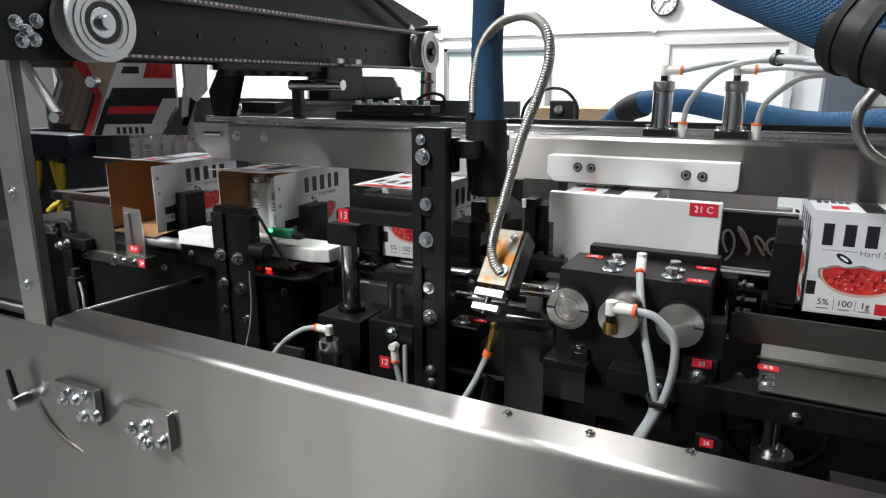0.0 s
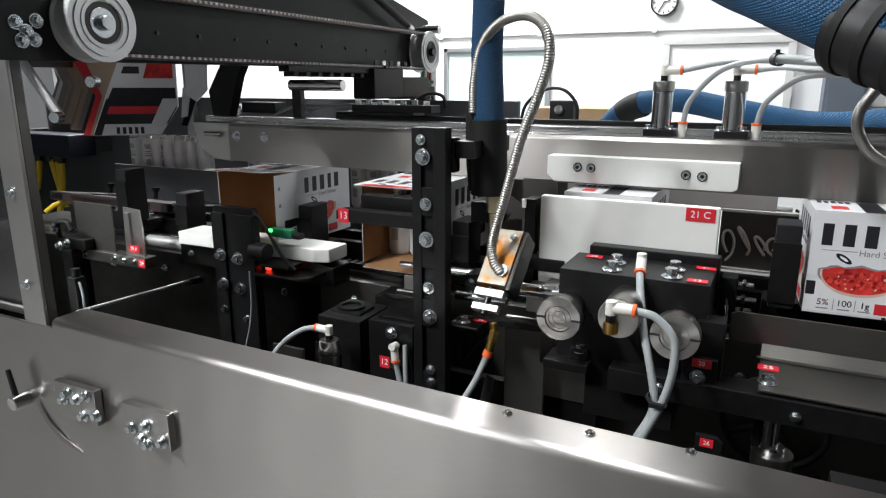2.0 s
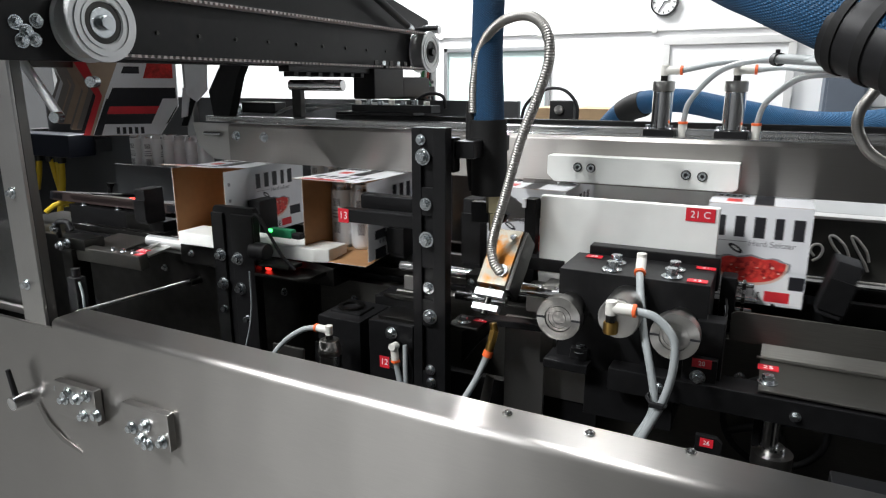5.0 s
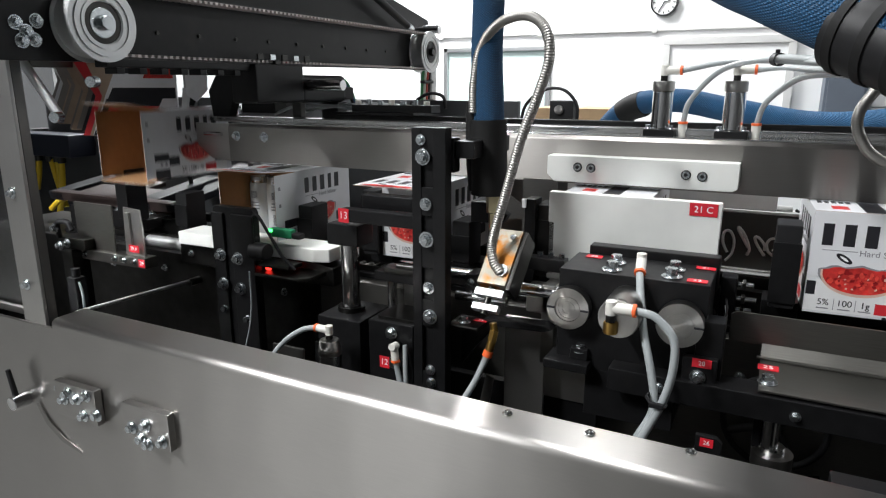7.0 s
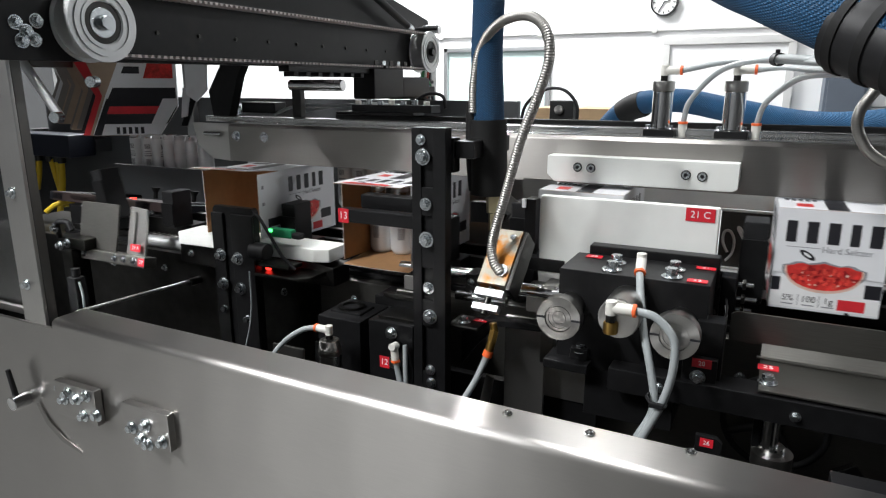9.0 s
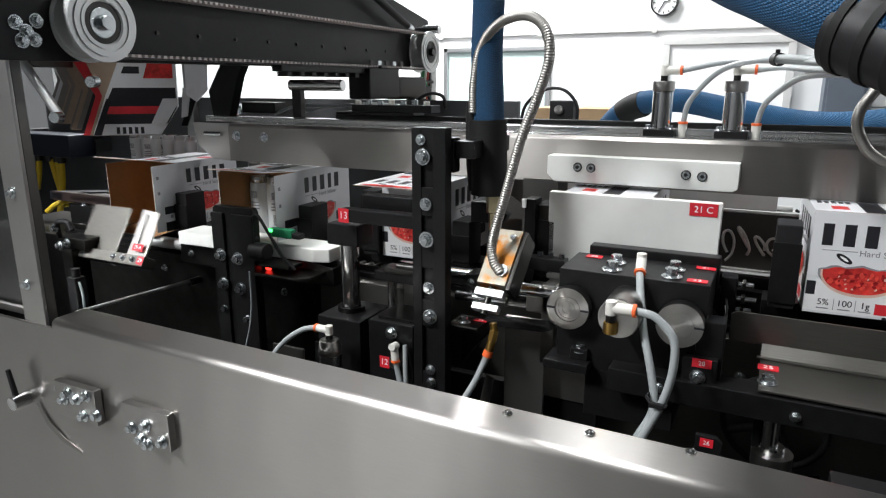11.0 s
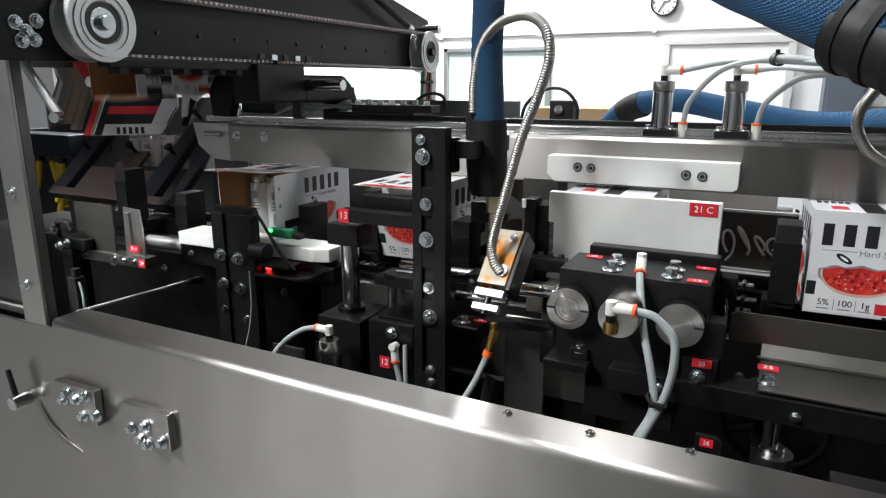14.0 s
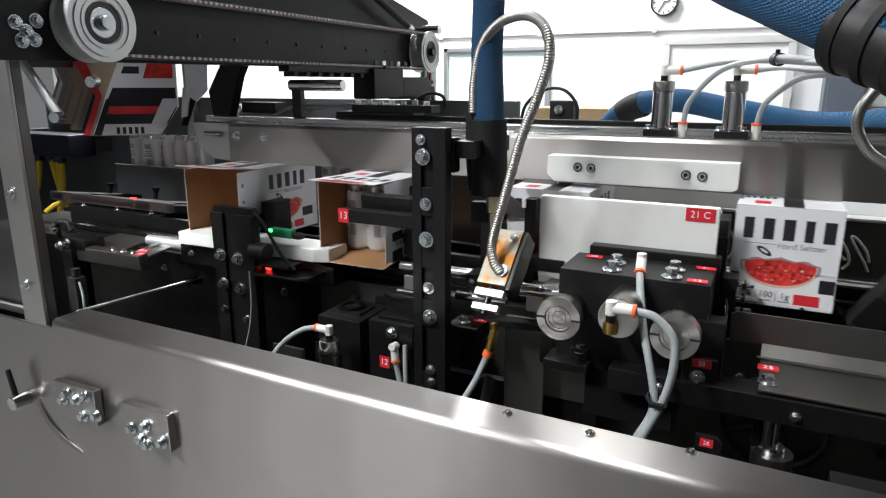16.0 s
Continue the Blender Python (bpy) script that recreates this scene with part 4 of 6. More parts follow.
bm = start()
tube(bm, ((-1.655, 1.06, 1.06), (-1.64, 1.05, 1.10), (-1.60, 1.05, 1.105), (-1.585, 1.05, 1.085)), 0.007, seg=10)
part("cable_loop", bm, BLACKP, sm)
tr = thing("tie_rod", (-1.35, 1.0, 0.95), "thin steel tie rod across the bay", "rod")
bm = start()
cy(bm, (-1.352, 0.88, 0.955), (-1.352, 1.22, 0.94), 0.0045, seg=14)
part("rod", bm, SATIN, tr)
bm = start()
cy(bm, (-1.352, 1.2, 0.936), (-1.352, 1.235, 0.936), 0.01, seg=18)
part("collar", bm, DARKSTEEL, tr)
vv = thing("valve", (-1.45, 0.95, 0.9), "small black valve with thin tube", "valve")
bm = start()
bx(bm, -1.45, -1.42, 0.93, 0.96, 0.93, 1.01, 0.003)
cy(bm, (-1.435, 0.945, 1.01), (-1.435, 0.945, 1.03), 0.01, seg=14)
part("body", bm, BLACKP, vv)
bm = start()
tube(bm, ((-1.42, 0.94, 1.0), (-1.405, 0.935, 0.97), (-1.40, 0.93, 0.90)), 0.003, seg=8)
part("tube", bm, TUBE, vv)

# ---- glue head ----
gh = thing("glue_gun", (-0.41, 1.05, 1.05), "hot glue head stained with dried amber glue", "glue head")
tilt = Matrix.Translation((-0.402, 1.035, 1.150)) @ pose(0, 0, 0, -42, 0, -4)
bm = start()
bx(bm, -0.027, 0.027, -0.012, 0.03, -0.05, 0.058, 0.002, tilt)
part("heated_block", bm, GLUE, gh, "aluminium block with amber glue stains")
bm = start()
bx(bm, 0.0275, 0.036, -0.010, 0.034, -0.056, 0.058, 0.002, tilt)
part("side_plate", bm, DARKSTEEL, gh)
bm = start()
bx(bm, -0.028, 0.026, -0.006, 0.01, -0.070, -0.056, 0.0015, tilt)
bx(bm, -0.027, 0.022, 0.0, 0.014, -0.094, -0.082, 0.0015, tilt)
part("white_clamp", bm, SATIN, gh)
bm = start()
cy(bm, tilt @ Vector((-0.003, 0.007, -0.10)), tilt @ Vector((-0.003, 0.004, -0.05)), 0.006, seg=12)
part("spacer", bm, DARKSTEEL, gh)
bm = start()
ring(bm, tilt @ Vector((0.012, -0.012, -0.024)), tilt @ Vector((0.012, -0.017, -0.024)), 0.0115, 0.006, 24)
part("conduit_nut", bm, ZINC, gh)
for x, z in ((-0.02, 0.032), (0.015, 0.04)):
    bm = start()
    cy(bm, tilt @ Vector((x, -0.012, z)), tilt @ Vector((x, -0.02, z)), 0.006, seg=6, bev=0.001)
    part("plug_screw", bm, ZINC, gh)
bm = start()
cy(bm, (-0.441, 1.095, 1.222), (-0.445, 1.10, 1.255), 0.0150, seg=6, bev=0.001)
cy(bm, (-0.438, 1.091, 1.19), (-0.4405, 1.0945, 1.2215), 0.0120, seg=6, bev=0.001)
part("hose_nut", bm, NICKEL, gh)
bm = start()
cy(bm, (-0.432, 1.085, 1.14), (-0.44, 1.095, 1.19), 0.0095, seg=18, bev=0.001)
part("hose_stub", bm, NICKEL, gh)
bm = start()
cy(bm, (-0.397, 0.995, 1.035), (-0.40, 0.995, 1.05), 0.0065, seg=14)
cy(bm, (-0.40, 0.992, 1.018), (-0.397, 0.995, 1.037), 0.0085, seg=6)
cy(bm, (-0.404, 0.989, 1.0), (-0.40, 0.992, 1.018), 0.0075, seg=14)
part("brass_nozzle", bm, BRASS, gh, "brass air fitting")
bm = start()
cy(bm, (-0.407, 0.986, 0.99), (-0.404, 0.989, 1.0), 0.0088, seg=14)
part("release_ring", bm, ORANGE, gh)
hose("air_hose", ((-0.406, 0.986, 0.992), (-0.42, 0.97, 0.95), (-0.44, 0.95, 0.905), (-0.47, 0.93, 0.83)), 0.0058, TUBE, "grey plastic air hose under the glue head", "hose")
# support bars of the glue head
gs2 = thing("gun_stand", (-0.40, 1.1, 0.6), "dark steel stand that carries the glue head", "stand")
bm = start()
cy(bm, (-0.50, 1.06, 1.068), (-0.40, 1.06, 1.068), 0.009, seg=18)
cy(bm, (-0.495, 1.10, 1.082), (-0.31, 1.10, 1.085), 0.013, seg=20)
part("cross_bar", bm, CHROME, gs2)
bm = start()
prism(bm, [(-0.49, 0.995), (-0.44, 1.03), (-0.33, 1.035), (-0.315, 1.028), (-0.33, 1.022), (-0.42, 1.018), (-0.47, 0.96), (-0.49, 0.93)], "y", 1.06, 1.09, 0.002)
part("curved_arm", bm, BLACK, gs2)
bm = start()
bx(bm, -0.50, -0.44, 1.02, 1.08, 1.018, 1.024, 0.002)
part("foot", bm, DARKSTEEL, gs2)
bolt(gs2, (-0.475, 1.04, 1.024), 0.012, rx=-90)
sticker(gs2, "14", (-0.45, 1.06, 1.025), 0.025, 0.015, rx=0)
bm = start()
bx(bm, -0.425, -0.345, 1.12, 1.13, 0.6, 1.02, 0.002)
part("upright_plate", bm, STEEL_V, gs2)
bm = start()
bx(bm, -0.345, -0.32, 1.09, 1.14, 0.95, 1.1, 0.002)
bx(bm, -0.375, -0.30, 1.09, 1.13, 1.045, 1.095, 0.004)
part("bearing_block", bm, TURNED, gs2)
# bent sheet guides behind
sg = thing("sheet_guide", (-0.45, 1.3, 1.1), "bent dull steel guide sheet beside the lane", "guide sheet")
bm = start()
prism(bm, [(-0.47, 1.256), (-0.40, 1.256), (-0.395, 1.25), (-0.395, 1.11), (-0.47, 1.11)], "y", 1.325, 1.329, 0.0008)
part("sheet", bm, STEEL_DULL, sg)
bm = start()
prism(bm, [(-0.475, 1.236), (-0.405, 1.192), (-0.475, 1.18)], "y", 1.24, 1.243, 0.0005)
part("fin", bm, STEEL_DULL, sg)
bm = start()
bx(bm, -0.428, -0.405, 1.22, 1.26, 1.04, 1.23, 0.002)
part("black_stop", bm, BLACK, sg)
bm = start()
bx(bm, -0.432, -0.424, 1.215, 1.22, 1.213, 1.23, 0.0005)
part("white_label", bm, WHITE, sg)

# ---- press unit with two slides ----
pu = thing("press_unit", (-0.17, 1.1, 0.6), "black press housing with round steel slide ends", "press unit")
bm = start()
bx(bm, -0.297, -0.062, 1.03, 1.15, 0.985, 1.153, 0.002)
bx(bm, -0.245, -0.10, 1.0305, 1.14, 0.9, 0.985, 0.002)
part("housing", bm, BLACK, pu)
bm = start()
bx(bm, -0.278, -0.058, 1.151, 1.18, 1.11, 1.168, 0.003)
part("rear_block", bm, BLACK, pu)
for x, y in ((-0.216, 1.055), (-0.218, 1.10), (-0.122, 1.055), (-0.123, 1.10)):
    bolt(pu, (x, y, 1.153), 0.0165, rx=-90)
sticker(pu, "28", (-0.262, 1.125, 1.1538), 0.028, 0.018, rx=0)
sticker(pu, "22", (-0.083, 1.048, 1.1538), 0.03, 0.018, rx=0)
sticker(pu, "21", (-0.078, 1.13, 1.1538), 0.03, 0.016, rx=0)
bm = start()
bx(bm, -0.31, -0.235, 1.0, 1.06, 0.985, 1.0, 0.002)
bx(bm, -0.27, -0.24, 1.02, 1.05, 1.0, 1.02, 0.002)
part("side_foot", bm, BLACK, pu)
bolt(pu, (-0.255, 1.03, 1.012), 0.013, rx=-90)
bm = start()
bx(bm, -0.075, -0.035, 1.02, 1.06, 0.985, 1.10, 0.002)
part("right_cheek", bm, BLACK, pu)
bm = start()
bx(bm, -0.09, -0.04, 1.005, 1.0195, 0.992, 1.045, 0.002)
part("number_plate", bm, BLACK, pu)
sticker(pu, "20", (-0.062, 1.0045, 1.038), 0.028, 0.014)
bolt(pu, (-0.066, 1.0045, 1.015), 0.012)
tipA = elbow(pu, (-0.172, 1.068, 1.153), (0, 0, 1), (0.12, -1, -0.55), 0.0085)
# lower cross beam and parts under the press
lb = thing("cross_beam", (0.1, 1.0, 0.98), "black lower cross beam of the machine", "beam")
bm = start()
bx(bm, -0.20, 1.3, 0.995, 1.05, 0.968, 1.008, 0.003)
part("beam", bm, BLACK, lb)
fs = thing("fixing_sheet", (0.1, 1.1, 1.0), "bent dull stainless sheet with a bolted foot", "guide sheet")
bm = start()
prism(bm, [(0.0, 1.03), (0.02, 1.033), (0.6, 1.033), (0.6, 1.083), (-0.025, 1.083), (-0.033, 1.078), (-0.033, 1.032)], "y", 1.145, 1.149, 0.001)
prism(bm, [(1.125, 1.013), (1.129, 1.013), (1.149, 1.034), (1.145, 1.034)], "x", 0.018, 0.6)
bx(bm, 0.018, 0.6, 1.0, 1.125, 1.011, 1.015, 0.001)
# Low bar added along the fold to draw its bright highlight line.
bx(bm, 0.012, 0.6, 1.118, 1.126, 1.0155, 1.019, 0.001)
part("sheet", bm, SHEETD, fs)
bolt(fs, (0.03, 1.03, 1.015), 0.0145, rx=-90)
sticker(fs, "25", (0.030, 1.088, 1.0155), 0.030, 0.022, rx=0)
wl = thing("hand_wheel", (0.05, 1.25, 0.86), "dark spoked wheel with clamped hub below the beam", "wheel")
bm = start()
line = [(0.055 + 0.085 * math.cos(a), 1.22, 0.86 + 0.085 * math.sin(a)) for a in [2 * math.pi * k / 24 for k in range(25)]]
tube(bm, line, 0.006, seg=10, n=3)
part("rim", bm, BLACKP, wl)
for k in range(4):
    a = k * math.pi / 2 + 0.4
    bm = start()
    cy(bm, (0.055, 1.22, 0.86), (0.055 + 0.08 * math.cos(a), 1.22, 0.86 + 0.08 * math.sin(a)), 0.008, seg=12)
    part("spoke", bm, BLACKP, wl)
bm = start()
ring(bm, (0.049, 1.05, 0.872), (0.049, 1.05, 0.894), 0.030, 0.0175, 32)
part("shaft_collar", bm, STEEL_DULL, wl)
bm = start()
cy(bm, (0.049, 1.05, 0.60), (0.049, 1.05, 0.905), 0.017, seg=24)
cy(bm, (0.042, 1.05, 0.905), (0.042, 1.05, 0.967), 0.014, seg=24)
part("shaft", bm, CHROME, wl)
bm = start()
bx(bm, 0.018, 0.03, 1.04, 1.06, 0.90, 0.967, 0.003)
part("hanger", bm, BLACK, wl)
bm = start()
prism(bm, [(-0.056, 0.958), (-0.028, 0.958), (-0.020, 0.950), (-0.020, 0.90), (-0.056, 0.90)], "y", 0.93, 0.94, 0.001)
o = part("label_plate", bm, BLACK, wl)
sticker(wl, "26", (-0.0405, 0.9295, 0.949), 0.018, 0.013)

# ---- sign plate, pen and table behind the lane ----
sp = thing("sign_plate", (0.09, 1.52, 1.12), "dark grey sign plate with pale mirrored script bars", "sign")
bm = start()
bx(bm, -0.085, 0.235, 1.52, 1.535, 1.062, 1.183, 0.002)
part("plate", bm, SIGN, sp)
bm = start()
bx(bm, -0.085, 0.29, 1.515, 1.56, 1.184, 1.190, 0.001)
part("top_edge", bm, LIGHTGREY, sp)
bm = start()
bx(bm, -0.085, 0.235, 1.510, 1.52, 1.058, 1.062, 0.0005)
part("lower_edge", bm, LIGHTGREY, sp)
# wavy ribbons stand in for the script
for k, (sx, w, h, zc) in enumerate(((-0.066, 0.012, 0.034, 1.112), (-0.036, 0.013, 0.030, 1.124), (-0.004, 0.011, 0.020, 1.116), (0.020, 0.011, 0.019, 1.116), (0.046, 0.012, 0.019, 1.115),
                                   (0.074, 0.012, 0.019, 1.114), (0.102, 0.011, 0.018, 1.114), (0.142, 0.020, 0.034, 1.120), (0.178, 0.018, 0.035, 1.121))):
    bm = start()
    tube(bm, [(sx + w * math.cos(a * 1.2 + k), 1.5195, zc + h * math.sin(a) * (1 - 0.06 * a)) for a in (-1.5, -0.6, 0.3, 1.2, 2.1, 3.0, 3.9)], 0.0030, seg=8, n=6)
    part("script_ribbon", bm, SIGNINK, sp)
mk = thing("marker_pen", (-0.02, 1.535, 1.195), "black and silver marker pen lying on the plate", "pen")
bm = start()
cy(bm, (-0.07, 1.535, 1.196), (-0.03, 1.535, 1.196), 0.0065, seg=16, bev=0.002)
part("cap", bm, BLACKP, mk)
bm = start()
cy(bm, (-0.03, 1.535, 1.196), (0.05, 1.535, 1.196), 0.006, seg=16, bev=0.001)
part("barrel", bm, LIGHTGREY, mk)
hose("sensor_cable", ((0.055, 1.535, 1.195), (0.085, 1.53, 1.178), (0.14, 1.53, 1.183), (0.2, 1.53, 1.175)), 0.003, BLACKP, "thin black cable on the sign plate", "cable")
tb2 = thing("infeed_table", (0.1, 1.75, 1.19), "grey infeed table behind the lane", "table")
bm = start()
bx(bm, -0.5, 0.9, 1.565, 2.1, 1.178, 1.19, 0.002)
part("table_top", bm, GREYPAINT, tb2)
for x in (-0.3, 0.6):
    bm = start()
    bx(bm, x, x + 0.05, 1.7, 1.75, 0, 1.178, 0.002)
    part("leg", bm, GREYPAINT, tb2)
carton_stack(0.07, 1.98, 1.19, 0.09, 0.1, 0.05, CARD, "small brown carton on the infeed table")
sw = thing("steel_upright", (0.29, 1.5, 1.0), "bright steel upright at the lane's end", "upright")
bm = start()
bx(bm, 0.285, 0.31, 1.50, 1.52, 1.0, 1.25, 0.002)
part("upright", bm, STEEL_V, sw)
bm = start()
bx(bm, 0.312, 0.35, 1.44, 1.48, 0.9, 1.25, 0.002)
part("black_strip", bm, BLACK, sw)
# plain white guide rail behind the block
gr = thing("rear_guide", (-0.05, 1.50, 1.22), "pale plastic rear guide rail behind the cartons", "guide rail")
bm = start()
bx(bm, -0.42, 0.02, 1.49, 1.51, 1.195, 1.235, 0.003)
part("rail", bm, HDPE, gr)
# conveyor chain
ch = thing("lane_chain", (-0.6, 1.38, 1.0), "dark roller chain running along the lane", "chain")
bm = start()
for k in range(110):
    x = -1.9 + 0.0215 * k
    cy(bm, (x, 1.28, 1.022), (x, 1.31, 1.022), 0.0075, seg=10)
    bx(bm, x - 0.012, x + 0.012, 1.277, 1.28, 1.014, 1.03, 0.001)
o = part("chain_link", bm, DARKSTEEL, ch)
tagged(o, kind="stuff")
bm = start()
bx(bm, -1.95, 0.5, 1.27, 1.32, 1.0, 1.012, 0.001)
part("chain_track", bm, BLACK, ch)
# dark inner cover that closes the lane behind
lc = thing("lane_cover", (-1.1, 1.56, 1.0), "dark grey cover sheet behind the carton lane", "cover sheet")
bm = start()
bx(bm, -3.165, -0.75, 2.05, 2.07, 0.3, 1.395, 0.002)
part("sheet", bm, DARKPAINT, lc)
bm = start()
bx(bm, -0.75, -0.13, 1.56, 1.575, 0.9, 1.33, 0.002)
part("near_sheet", bm, STEEL_DULL, lc)
# navy tray with yellow hoses at the far left
nt0 = thing("hose_tray", (-2.95, 1.9, 1.11), "dark navy tray from which yellow hoses hang", "tray")
bm = start()
bx(bm, -3.165, -2.72, 1.84, 1.97, 1.135, 1.235, 0.01)
part("tray", bm, NAVY, nt0)
bm = start()
bx(bm, -3.1, -2.72, 1.97, 2.049, 1.15, 1.21, 0.003)
part("wall_bracket", bm, DARKPAINT, nt0)
for pts in (((-2.95, 1.9, 1.14), (-2.925, 1.9, 1.03), (-2.885, 1.9, 0.90)), ((-2.90, 1.9, 1.14), (-2.90, 1.9, 1.0), (-2.93, 1.9, 0.88)), ((-2.84, 1.88, 1.14), (-2.86, 1.88, 1.0), (-2.905, 1.88, 0.88)), ((-3.03, 1.9, 1.14), (-3.05, 1.9, 1.05), (-3.08, 1.9, 0.97))):
    bm = start()
    tube(bm, pts, 0.013, seg=12)
    part("yellow_hose", bm, YELLOW, nt0, "yellow plastic hose")
    bm = start()
    cy(bm, (pts[0][0], pts[0][1], 1.105), (pts[0][0], pts[0][1], 1.137), 0.018, seg=14, bev=0.002)
    part("hose_clip", bm, DARKSTEEL, nt0)

# ---- blank magazine ----
mg = thing("blank_magazine", (-1.857, 1.50, 1.383), "tilted magazine full of flat printed carton blanks", "magazine")
MB = pose(0, 0, 0, 0, 0, 42) @ pose(0, 0, 0, -10, 0, 0)
BANDS = [BOARD, mat("grey_board_edge", (0.22, 0.20, 0.19), 0.7), KRAFT, INK, REDINK, mat("tan_board_edge", (0.40, 0.30, 0.22), 0.7)]


def mpart(name, b, m, parent=mg, label="", shift=(0, 0, 0)):
    bmesh.ops.transform(b, matrix=Matrix.Translation(shift) @ MB, verts=b.verts)
    return part(name, b, m, parent, label, local=True)


STACK = (0, 5, 4, 3, 1, 5, 1, 5, 1, 5, 1, 0, 1)
for k, tone in enumerate(STACK):
    jx, jz = 0.004 * math.sin(k * 2.3), 0.006 * math.cos(k * 1.7)
    tip = -0.03 if k == 0 else -0.115 - 0.02 * (k % 3)
    bm = start()
    prism(bm, [(-0.13 + jx, -0.10 + jz), (0.07 + jx, -0.10 + jz), (0.13 + jx, -0.01 + jz), (0.13 + jx, 0.16 + jz), (tip + jx, 0.16 + jz), (-0.085 + jx, 0.025 + jz)], "y", 0.0, 0.016, 0.0008)
    mpart("carton_blank", bm, BANDS[tone], shift=(-0.026 * k, 0.0045 * k, 0.0045 * k))
front = mg.children[0]
for nm, pts, m, d in (("black_panel", [(-0.115, -0.06), (0.095, -0.06), (0.125, -0.01), (0.125, 0.055), (-0.062, 0.055)], INK, 0.0006), ("red_stripe", [(-0.085, -0.028), (0.06, -0.028), (0.075, -0.004), (-0.075, -0.004)], REDINK, 0.0012),
                      ("white_tab", [(0.045, -0.06), (0.09, -0.06), (0.125, -0.005), (0.125, 0.02), (0.085, 0.02)], BOARD, 0.0016), ("red_berries", [(0.03, 0.085), (0.12, 0.085), (0.12, 0.15), (0.05, 0.15)], BERRY, 0.0007), ("dark_slot", [(-0.035, 0.10), (0.02, 0.10), (0.02, 0.122), (-0.025, 0.122)], INK, 0.0007), ("side_stripe", [(-0.128, -0.095), (-0.105, -0.095), (-0.065, 0.02), (-0.083, 0.02)], INK, 0.0009)):
    bm = start()
    prism(bm, pts, "y", -d, 0.0)
    mpart(nm, bm, m, front)
for k in range(5):
    bm = start()
    bx(bm, -0.06 + 0.018 * k, -0.05 + 0.018 * k, -0.0008, 0.0, -0.091, -0.070, 0)
    mpart("brand_bar", bm, INK, front)
bm = start()
prism(bm, [(0.135, -0.07), (0.155, -0.07), (0.205, 0.06), (0.205, 0.17), (0.185, 0.17), (0.18, 0.06)], "y", -0.01, 0.01, 0.002)
mpart("retaining_bar", bm, BLACK)
bm = start()
prism(bm, [(0.14, -0.045), (0.16, -0.04), (0.175, 0.05), (0.15, 0.05)], "y", -0.03, -0.02, 0.001)
mpart("bent_flap", bm, BOARD)
for a, b, r, m in (((-2.062, 1.28, 1.523), (-1.913, 1.28, 1.354), 0.014, SATIN),):
    bm = start()
    cy(bm, Vector(a) - mg.location, Vector(b) - mg.location, r, seg=16, bev=0.002)
    part("guide_rod", bm, m, mg, local=True)
for c in ((-1.912, 1.28, 1.353), (-1.80, 1.33, 1.455), (-1.46, 1.55, 1.375)):
    bm = start()
    cc = Vector(c) - mg.location
    cy(bm, cc, cc + Vector((0.012, -0.03, 0)), 0.017, seg=16, bev=0.004)
    part("stop_knob", bm, ZINC, mg, local=True)
bm = start()
bx(bm, -2.11, -2.05, 1.30, 1.44, 1.50, 1.56, 0.003)
bx(bm, -2.11, -1.80, 1.36, 1.40, 1.545, 1.565, 0.003)
part("hanger_plate", bm, STEEL_DULL, mg)
bm = start()
prism(bm, [(-1.611, 1.53), (-1.520, 1.53), (-1.529, 1.431), (-1.575, 1.397), (-1.615, 1.417)], "y", 1.49, 1.494, 0.0006)
part("hanging_flap", bm, BOARD, mg, "pale carton flap hanging down")
mb = thing("magazine_bracket", (-1.38, 1.42, 1.35), "black magazine bracket above the rail", "bracket")
bm = start()
prism(bm, [(-1.42, 1.362), (-1.36, 1.362), (-1.32, 1.47), (-1.30, 1.50), (-1.38, 1.50), (-1.43, 1.43)], "y", 1.40, 1.43, 0.002)
part("bracket", bm, BLACK, mb)
bm = start()
bx(bm, -1.36, -1.24, 1.45, 1.50, 1.37, 1.40, 0.003)
part("rear_block", bm, BLACK, mb)

# small hardware along the lane and in the bay
def screw_row(parent, spots, r, rx=0):
    for sp3 in spots:
        bolt(parent, sp3, r, rx=rx)


screw_row(bed, [(-1.9 + 0.21 * k, 1.235, 0.93 + 0.012 * (k % 3)) for k in range(15)], 0.010)
screw_row(lb, [(-0.12, 0.995, 0.99), (0.07, 0.995, 0.985), (0.24, 0.995, 0.987)], 0.008)
screw_row(dk, [(-1.30, 1.17, 1.03), (-1.2, 1.17, 1.02), (-0.93, 1.17, 1.015)], 0.009)
screw_row(lc, [(-0.70, 1.56, 1.28), (-0.5, 1.56, 1.29), (-0.35, 1.56, 1.27)], 0.008)
sb = thing("sensor_bracket", (-0.03, 1.16, 1.06), "small dark bracket with chrome adjusting screws", "bracket")
bm = start()
bx(bm, -0.055, -0.03, 1.16, 1.20, 1.06, 1.135, 0.003)
part("bracket", bm, BLACK, sb)
for k, z in enumerate((1.075, 1.095, 1.12)):
    bm = start()
    cy(bm, (-0.03, 1.18, z), (-0.004 + 0.006 * (k % 2), 1.18, z), 0.0045, seg=12, bev=0.001)
    part("adjusting_screw", bm, CHROME, sb)
    bm = start()
    cy(bm, (-0.022, 1.18, z), (-0.016, 1.18, z), 0.009, seg=6, bev=0.001)
    part("lock_nut", bm, DARKSTEEL, sb)
